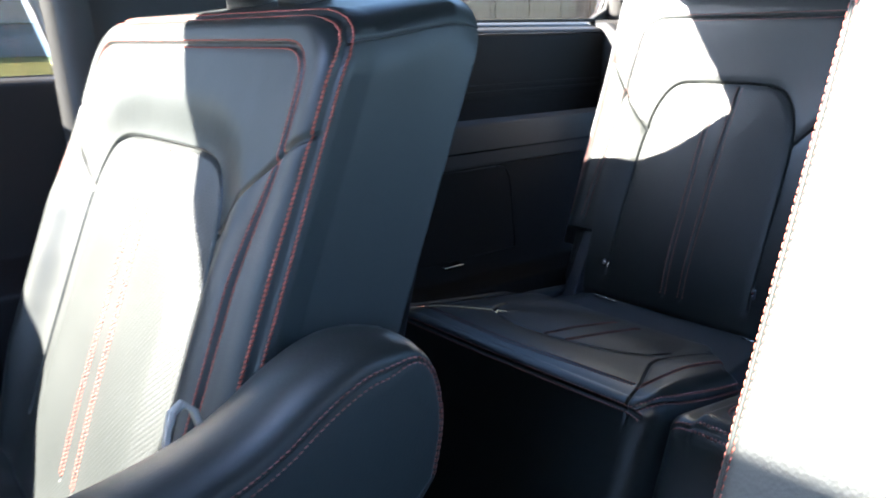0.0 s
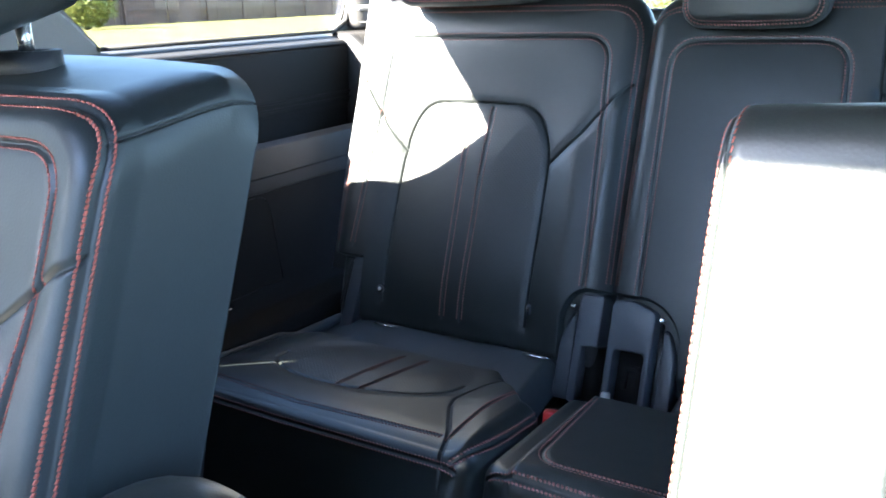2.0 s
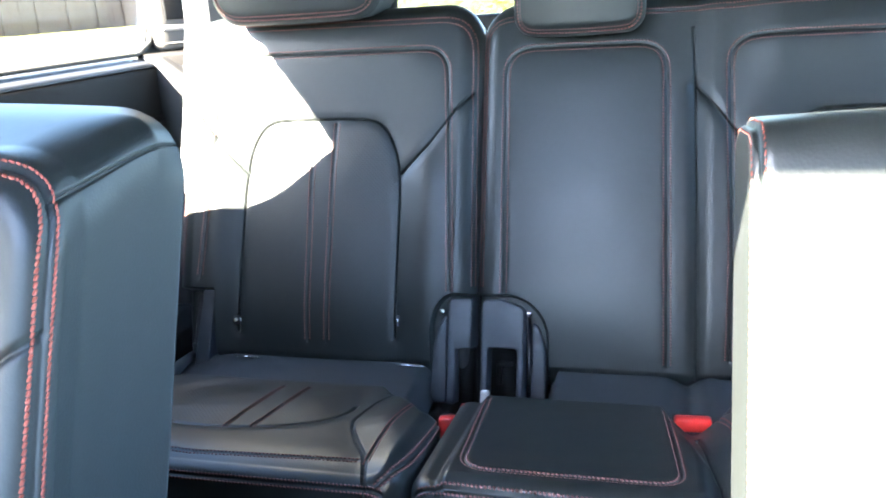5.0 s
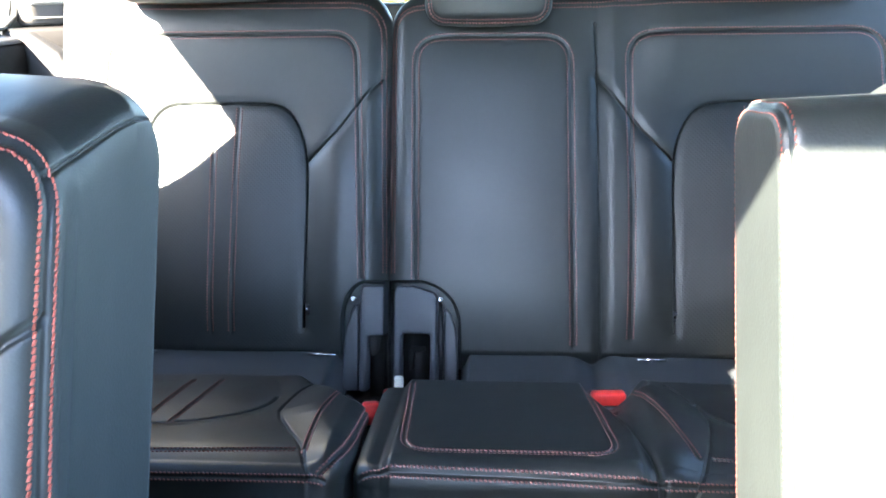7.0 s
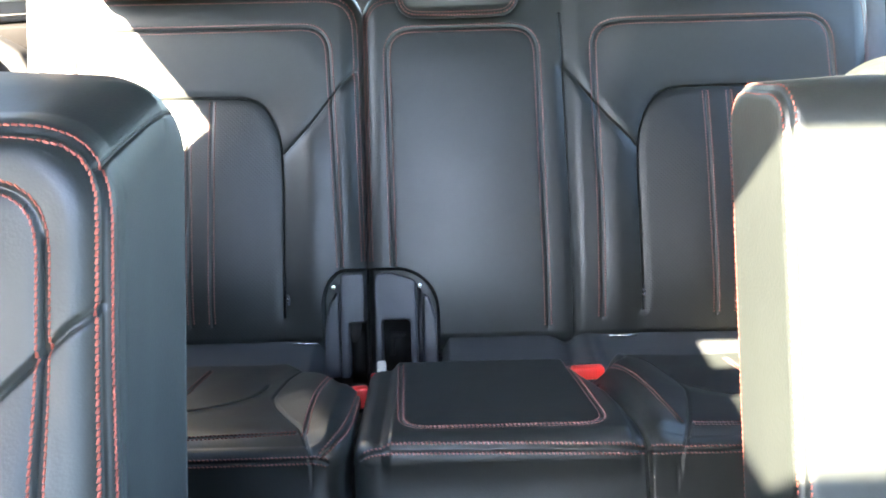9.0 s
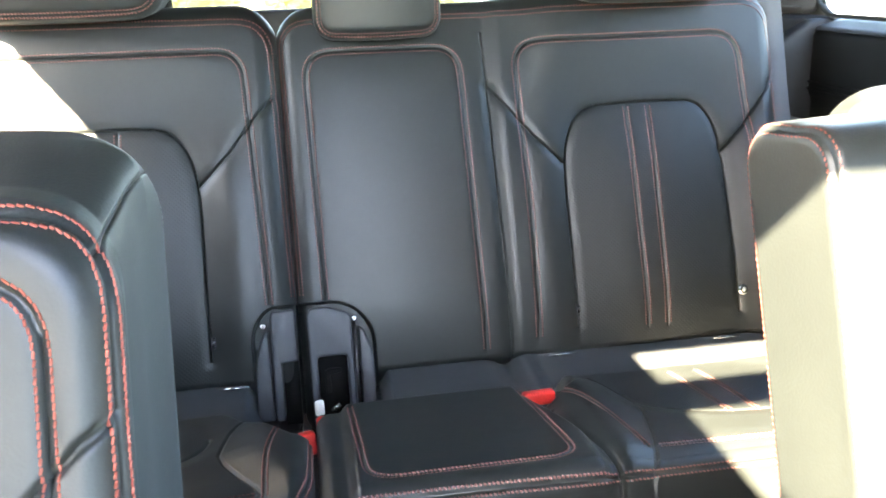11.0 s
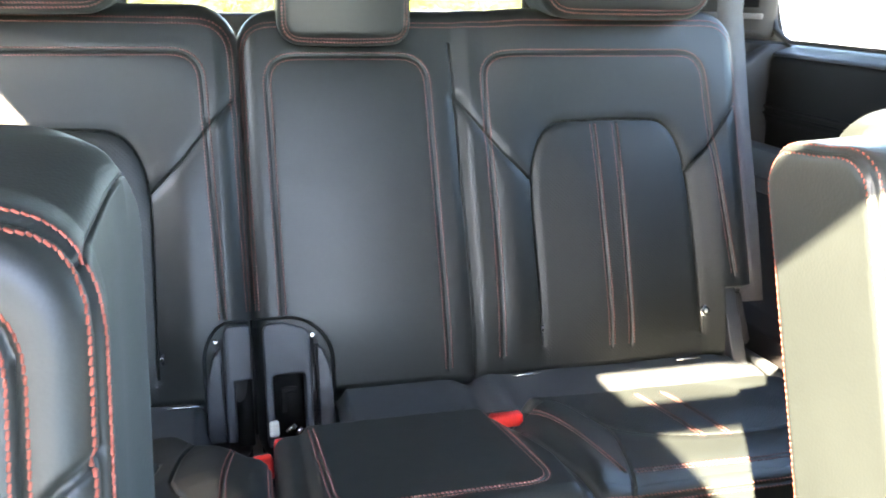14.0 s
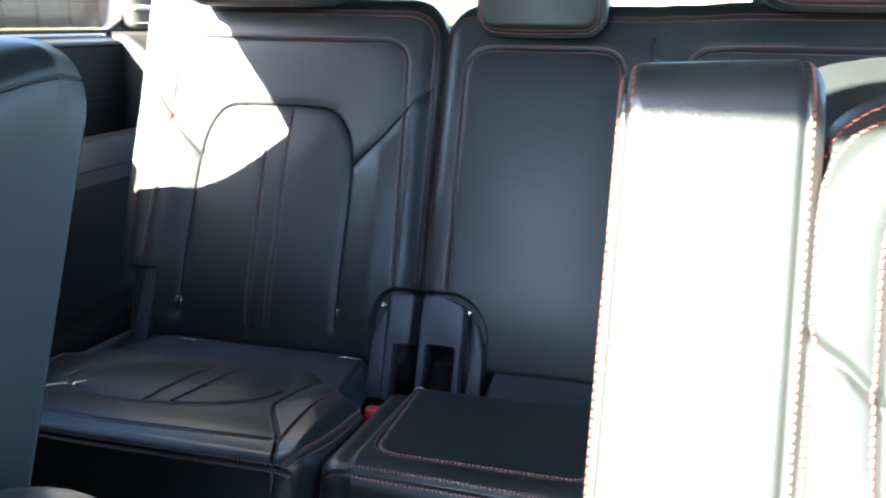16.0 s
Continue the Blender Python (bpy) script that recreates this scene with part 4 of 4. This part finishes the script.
for s in (-1, 1):
    belt = thing("seat_belt", "black shoulder belt running down the pillar beside the captain's chair", "seat belt", (s * 0.80, -0.70, 0.3), "second-row belts")
    part("webbing", ribbon([(0, -0.06, 1.0), (0, 0.0, 0.55), (s * -0.004, 0.015, 0.2), (0, 0.02, -0.29)], 0.055, 0.0015, (0.25, 1, 0)), RUBBER, belt)
    part("belt_guide", rbox((0.03, 0.08, 0.05), 0.008, 3, (0, -0.065, 1.0)), PLASTIC, belt, "black plastic belt guide")


# ---------------------------------------------------------------- the cabin's shell
def structure(ob, label, category):
    return tagged(ob, label, category, kind="structure")


structure(part("floor", box((-0.92, -2.7, -0.05), (0.92, 1.1, 0.0)), CARPET), "black carpeted car floor", "floor")
for s, side in ((-1, "left"), (1, "right")):
    # trim beside the third row: lower panel, shelf with a hollow, upper panel and sill
    prof = [(0.640, 0.0), (0.640, 0.39), (0.648, 0.412), (0.685, 0.424), (0.697, 0.445), (0.715, 0.60), (0.716, 0.655), (0.722, 0.672), (0.735, 0.678), (0.748, 0.672), (0.752, 0.655), (0.765, 0.642), (0.80, 0.640), (0.815, 0.648), (0.812, 0.70), (0.806, 0.71), (0.804, 0.812), (0.808, 0.820), (0.90, 0.820), (0.90, 0.0)]
    w = structure(part("wall_" + side, slab([(s * a, b) for a, b in prof], -0.30, 0.335, "y", 0.004), PLASTIC_SOFT), "dark plastic side trim with a hollowed armrest shelf", "wall")
    part("window_sill", slab([(s * 0.805, 0.821), (s * 0.810, 0.828), (s * 0.866, 0.843), (s * 0.90, 0.843), (s * 0.90, 0.821)], -0.30, 0.335, "y", 0.003), PLASTIC, w, "dark window sill")
    for z in (0.716, 0.728):
        part("rib", box((min(s * 0.8025, s * 0.8065), -0.30, z), (max(s * 0.8025, s * 0.8065), 0.335, z + 0.004), 0.001), PLASTIC_SOFT, w)
    inset = fillet([(-0.02, 0.455), (-0.02, 0.600), (-0.285, 0.600), (-0.285, 0.455)], 0.03)
    inset = inset + [inset[0]]

    def trim_x(z):
        return 0.697 + (z - 0.445) * 0.018 / 0.155
    for a, b in zip(inset, inset[1:]):
        if math.dist(a, b) > 1e-5:
            part("panel_joint", rod((s * trim_x(a[1]), *a), (s * trim_x(b[1]), *b), 0.0010, 6), RECESS_BLACK, w)
    # lip added over the shelf edge in the lightened trim, as if lit
    lip = [(0.7125, 0.604), (0.7134, 0.655), (0.7195, 0.674), (0.735, 0.681), (0.7500, 0.674), (0.7545, 0.655), (0.748, 0.650), (0.722, 0.650), (0.7185, 0.604)]
    part("lit_shelf_lip", slab([(s * a, b) for a, b in lip], -0.2995, 0.3345, "y", 0.003), LIT_LIP_TRIM, w, "rounded shelf lip, lightened for bounced light")
    part("seam_strip", box((min(s * 0.7115, s * 0.7155), -0.30, 0.628), (max(s * 0.7115, s * 0.7155), 0.335, 0.631)), RECESS_BLACK, w)
    part("cup_recess", box((min(s * 0.757, s * 0.80), 0.20, 0.640), (max(s * 0.76, s * 0.80), 0.31, 0.665), 0.006), PLASTIC, w, "square recess in the shelf")
    # rear corner trim
    w = structure(part("trim_rear_" + side, slab([(s * 0.70, 0.0), (s * 0.70, 0.69), (s * 0.745, 0.80), (s * 0.80, 0.84), (s * 0.90, 0.842), (s * 0.90, 0.0)], 0.337, 1.10, "y", 0.01), PLASTIC), "black plastic load bay trim", "trim")
    # rear door panel beside the second row
    structure(part("door_panel_" + side, slab([(s * 0.77, 0.0), (s * 0.79, 0.40), (s * 0.765, 0.46), (s * 0.765, 0.52), (s * 0.82, 0.56), (s * 0.83, 0.72), (s * 0.845, 0.775), (s * 0.90, 0.78), (s * 0.90, 0.0)], -2.70, -0.305, "y", 0.008), PLASTIC_SOFT), "dark plastic door panel", "door panel")
    # pillars and roof rail
    def pillar(name, poly, mat, lo=0.846, hi=0.856):
        return structure(part(name, slab(poly, min(s * lo, s * hi), max(s * lo, s * hi), "x", 0.008), mat), "grey trimmed car pillar", "pillar")
    # upper corner carried forward, out of view, to keep sun off the cushion
    pillar("pillar_rear_" + side, [(-0.305, 0.70)] + chaikin([(-0.195, 0.842), (-0.2525, 0.905), (-0.385, 1.045), (-0.489, 1.18), (-0.556, 1.322)], 2) + [(-1.10, 1.322), (-1.0, 1.22), (-0.90, 1.08), (-0.755, 0.93), (-0.727, 0.862), (-0.702, 0.775), (-0.68, 0.70)], GREY_TRIM)
    # black box added where belt, door and shadow merge into one dark area
    structure(part("pillar_shade_" + side, box((min(s * 0.825, s * 0.845), -0.715, 0.40), (max(s * 0.825, s * 0.845), -0.45, 1.0), 0.008), PLASTIC), "black lower pillar cover, standing in partly for shadow", "trim")
    pillar("pillar_end_" + side, chaikin([(1.10, 0.843), (0.36, 0.843), (0.36, 0.843)], 1)[:1] + [(0.335, 0.843), (0.372, 0.856), (0.395, 0.90), (0.42, 1.0), (0.48, 1.322), (1.10, 1.322)], GREY_TRIM)
    pillar("pillar_front_" + side, [(-1.62, 0.70), (-1.52, 0.70), (-1.58, 1.322), (-1.70, 1.322)], GREY_TRIM)
    structure(part("roof_rail_" + side, box((min(s * 0.844, s * 0.853), -2.2, 1.3225), (max(s * 0.844, s * 0.853), 1.10, 1.344)), GREY_TRIM), "grey roof rail trim", "trim")
    # inner lining of the end pillar with a grab recess
    lining = structure(part("pillar_lining_" + side, slab([(s * 0.846, 0.384), (s * 0.815, 0.392), (s * 0.715, 0.527), (s * 0.70, 0.58), (s * 0.70, 0.80), (s * 0.846, 0.80)], 0.846, 1.33, "z", 0.012), MID_TRIM), "grey pillar lining", "trim")
    part("lining_joint", slab([(s * 0.812, 0.3935), (s * 0.7125, 0.527), (s * 0.717, 0.530), (s * 0.816, 0.397)], 0.858, 0.861, "z"), RUBBER, lining)
    # black slab on the lining; its colour is the shade of the grab recess
    part("grab_recess_shade", slab([(s * 0.8085, 0.3975), (s * 0.764, 0.4575), (s * 0.772, 0.4635), (s * 0.8165, 0.4035)], 0.903, 1.0, "z", 0.002), RECESS_BLACK, lining, "black slab standing for the shade in the grab recess")
    part("recess_lip", slab([(s * 0.813, 0.3895), (s * 0.742, 0.485), (s * 0.752, 0.492), (s * 0.823, 0.3965)], 0.882, 0.893, "z", 0.004), GREY_TRIM, lining, "rounded lip under the recess")
    structure(part("shelf_trim_" + side, slab([(s * 0.846, 0.336), (s * 0.69, 0.40), (s * 0.64, 0.48), (s * 0.64, 0.82), (s * 0.846, 0.82)], 0.80, 0.844, "z", 0.006), PLASTIC_SOFT), "dark trim under the pillar", "trim")
    # window glass and rubber seals
    for k, poly in enumerate(([(-0.20, 0.835), (0.345, 0.835), (0.385, 0.86), (0.40, 0.90), (0.49, 1.33), (-0.57, 1.33), (-0.385, 1.04)], [(-1.52, 0.77), (-0.70, 0.77), (-0.735, 0.88), (-0.84, 1.33), (-1.58, 1.33)])):
        pane = structure(part("window_" + side, slab(poly, min(s * 0.872, s * 0.876), max(s * 0.872, s * 0.876), "x"), (GLASS, DARK_GLASS)[k], smooth=False), ("tinted rear quarter window", "dark tinted rear door window")[k], "window")
        pane.visible_shadow = False
    part("seal", slab([(-0.20, 0.841), (-0.20, 0.848), (0.34, 0.848), (0.38, 0.866), (0.398, 0.91), (0.41, 0.91), (0.392, 0.862), (0.345, 0.841)], min(s * 0.838, s * 0.846), max(s * 0.838, s * 0.846), "x"), RUBBER, pane)
# front panes out of view, tinted to limit the light entering there
for s in (-1, 1):
    pane = structure(part("window_front", slab([(-2.62, 0.77), (-1.64, 0.77), (-1.72, 1.33), (-2.25, 1.33)], min(s * 0.872, s * 0.876), max(s * 0.872, s * 0.876), "x"), DARK_GLASS, smooth=False), "unseen front door window, darkened to cut side light", "window")
    pane.visible_shadow = False
pane = structure(part("windscreen", slab([(-2.66, 0.97), (-2.19, 1.345), (-2.185, 1.341), (-2.655, 0.965)], -0.87, 0.87, "x"), FRONT_GLASS, smooth=False), "unseen windscreen, dimmed to hold back front light", "window")
pane.visible_shadow = False
# roof with a panoramic opening and its cross bar
roof = bmesh.new()
# unseen right edge stops at x 0.12 to keep sky out of reflections
for lo, hi in (((-0.853, -2.2, 1.335), (-0.40, 1.10, 1.343)), ((0.12, -2.2, 1.335), (0.853, 1.10, 1.343)), ((-0.40, -1.032, 1.335), (0.12, 1.10, 1.343)),
               ((-0.40, -1.222, 1.335), (0.12, -1.152, 1.343)), ((-0.40, -2.2, 1.335), (0.12, -1.472, 1.343))):
    bmesh.ops.create_cube(roof, size=1.0, matrix=Matrix.LocRotScale([(a + b) / 2 for a, b in zip(lo, hi)], None, [b - a for a, b in zip(lo, hi)]))
structure(part("ceiling", roof, LINER, smooth=False), "charcoal headliner with a panoramic roof opening", "ceiling")
# pane added over the opening to weaken the sky mirrored in the leather
roof_pane = structure(part("window_roof", box((-0.405, -1.515, 1.350), (0.125, -1.025, 1.354)), ROOF_GLASS, smooth=False), "unseen roof pane added to dim the sky light slightly", "window")
roof_pane.visible_shadow = False
# tailgate and front bulkhead
structure(part("wall_rear", slab([(-0.92, 0.0), (0.92, 0.0), (0.92, 0.86), (-0.92, 0.86)], 1.10, 1.16, "y", 0.01), PLASTIC), "black plastic tailgate trim", "wall")
structure(part("tailgate_header", box((-0.92, 1.10, 1.24), (0.92, 1.16, 1.40)), GREY_TRIM), "grey tailgate header", "trim")
for s in (-1, 1):
    structure(part("tailgate_pillar", box((min(s * 0.74, s * 0.92), 1.10, 0.86), (max(s * 0.74, s * 0.92), 1.16, 1.24)), GREY_TRIM), "grey tailgate pillar", "trim")
back_glass = structure(part("window_rear", box((-0.745, 1.13, 0.85), (0.745, 1.134, 1.25)), GLASS, smooth=False), "tinted tailgate window", "window")
back_glass.visible_shadow = False
# unseen partition, added; its height sets how much front light reaches the seats
structure(part("wall_partition", box((-0.74, -1.80, 0.0), (0.74, -1.66, 0.76), 0.04), PLASTIC), "plain dark partition added behind the camera to block front light", "wall")
structure(part("wall_front", box((-0.92, -2.72, -0.05), (0.92, -2.65, 0.98)), PLASTIC), "black dashboard bulkhead", "wall")

# ---------------------------------------------------------------- outside
def ground_height(x, y):
    return -0.62 + 0.99 * float(sstep(-4.0, -22.0, np.array(x)))


gx = [-900, -300, -120, -60, -40] + [-30 + k for k in range(0, 31)] + [10, 40, 120, 300, 900]
gy = [-900, -300, -100, -40, -20, -10, -5, 0, 5, 10, 20, 40, 80, 160, 400, 900]
gv = [(x, y, ground_height(x, y)) for y in gy for x in gx]
gf = [(j * len(gx) + i, j * len(gx) + i + 1, (j + 1) * len(gx) + i + 1, (j + 1) * len(gx) + i) for j in range(len(gy) - 1) for i in range(len(gx) - 1)]
structure(part("ground", mesh_of("ground", gv, gf), GRASS), "sunlit yellow-green lawn", "ground")
structure(part("pavement", box((1.6, -60, -0.70), (60, 60, -0.60)), CONCRETE), "pale sunlit concrete lot", "pavement")

fence = thing("fence", "weathered grey board fence along the lawn", "fence", (-26.0, 12.0, 0.36))
board = slab([(-0.068, 0.0), (0.068, 0.0), (0.068, 1.74), (0.04, 1.8), (-0.04, 1.8), (-0.068, 1.74)], -0.012, 0.012, "x")
board_ob = part("board", board, FENCE, fence, smooth=False)
for k in range(1, 300):
    o = new("board", board_ob.data)
    o.parent = fence
    o.location = (random.uniform(-0.012, 0.012), (k - 100) * 0.145, random.uniform(-0.02, 0.03))
for z in (0.5, 1.4):
    part("fence_rail", box((0.014, -15, z), (0.055, 29, z + 0.09)), FENCE, fence, smooth=False)
for k in range(0, 22):
    part("fence_post", box((0.056, -14.6 + k * 2.03, -0.1), (0.13, -14.52 + k * 2.03, 1.9)), FENCE, fence, smooth=False)


def bush(at, r, h, n=2600):
    b = thing("bush", "sunlit yellow-green rounded shrub", "bush", at)
    rnd = random.Random(5)
    verts, faces = [], []
    for i in range(n):
        d = Vector((rnd.gauss(0, 1), rnd.gauss(0, 1), rnd.gauss(0, 1))).normalized()
        k = rnd.uniform(0.55, 1.0) * (1 + 0.22 * noise.noise(d * 2.3))
        p = Vector((d.x * r * k, d.y * r * k, h * 0.5 + d.z * h * 0.5 * k))
        a = Vector((rnd.gauss(0, 1), rnd.gauss(0, 1), rnd.gauss(0, 1))).normalized() * 0.06
        c = a.cross(Vector((rnd.gauss(0, 1), rnd.gauss(0, 1), rnd.gauss(0, 1)))).normalized() * 0.03
        m = len(verts)
        verts += [p - a, p + c, p + a, p - c]
        faces.append((m, m + 1, m + 2, m + 3))
    part("foliage", mesh_of("foliage", verts, faces), LEAF, b, smooth=False)
    for k in range(5):
        a = k * 1.26
        part("stem", rod((0, 0, -0.1), (math.cos(a) * r * 0.5, math.sin(a) * r * 0.5, h * 0.6), 0.03, 8, 0.012), BARK, b)


bush((-22.2, 15.4, 0.36), 0.95, 1.7, 5000)
for x, y, rr, h in ((-11, 24, 2.4, 3.2), (-7.2, 25, 2.2, 3.6), (-3.5, 24.5, 2.3, 3.0), (0.6, 25.5, 2.1, 3.4), (4.2, 25, 2.2, 3.1), (8, 26, 2.5, 3.6)):
    bush((x, y, -0.62), rr, h, 5000)

house = thing("house", "pale house with a grey stone base beyond the lawn", "house", (-22.0, 1.0, 0.2))
part("wall", box((-6, -7, -0.6), (0, 5.0, 3.2)), BLOCK, house)
base = part("stone_base", box((0.0, -7, -0.6), (0.10, 5.05, 0.95)), STONE, house, "grey stone wall base")
part("base_cap", box((0.0, -7, 0.95), (0.16, 5.08, 1.03)), CONCRETE, house)
part("roof", slab([(-6.6, 3.1), (0.5, 3.1), (-3.0, 5.2)], -7.4, 5.4, "y"), ROOFING, house)
win = part("window", box((-0.02, -3.0, 1.4), (0.03, -1.6, 2.6)), RUBBER, house)
part("window_frame", box((0.0, -3.1, 2.6), (0.06, -1.5, 2.7)), WHITE, win)
part("door", box((-0.02, 1.0, 0.0), (0.03, 1.95, 2.1)), BARK, house)
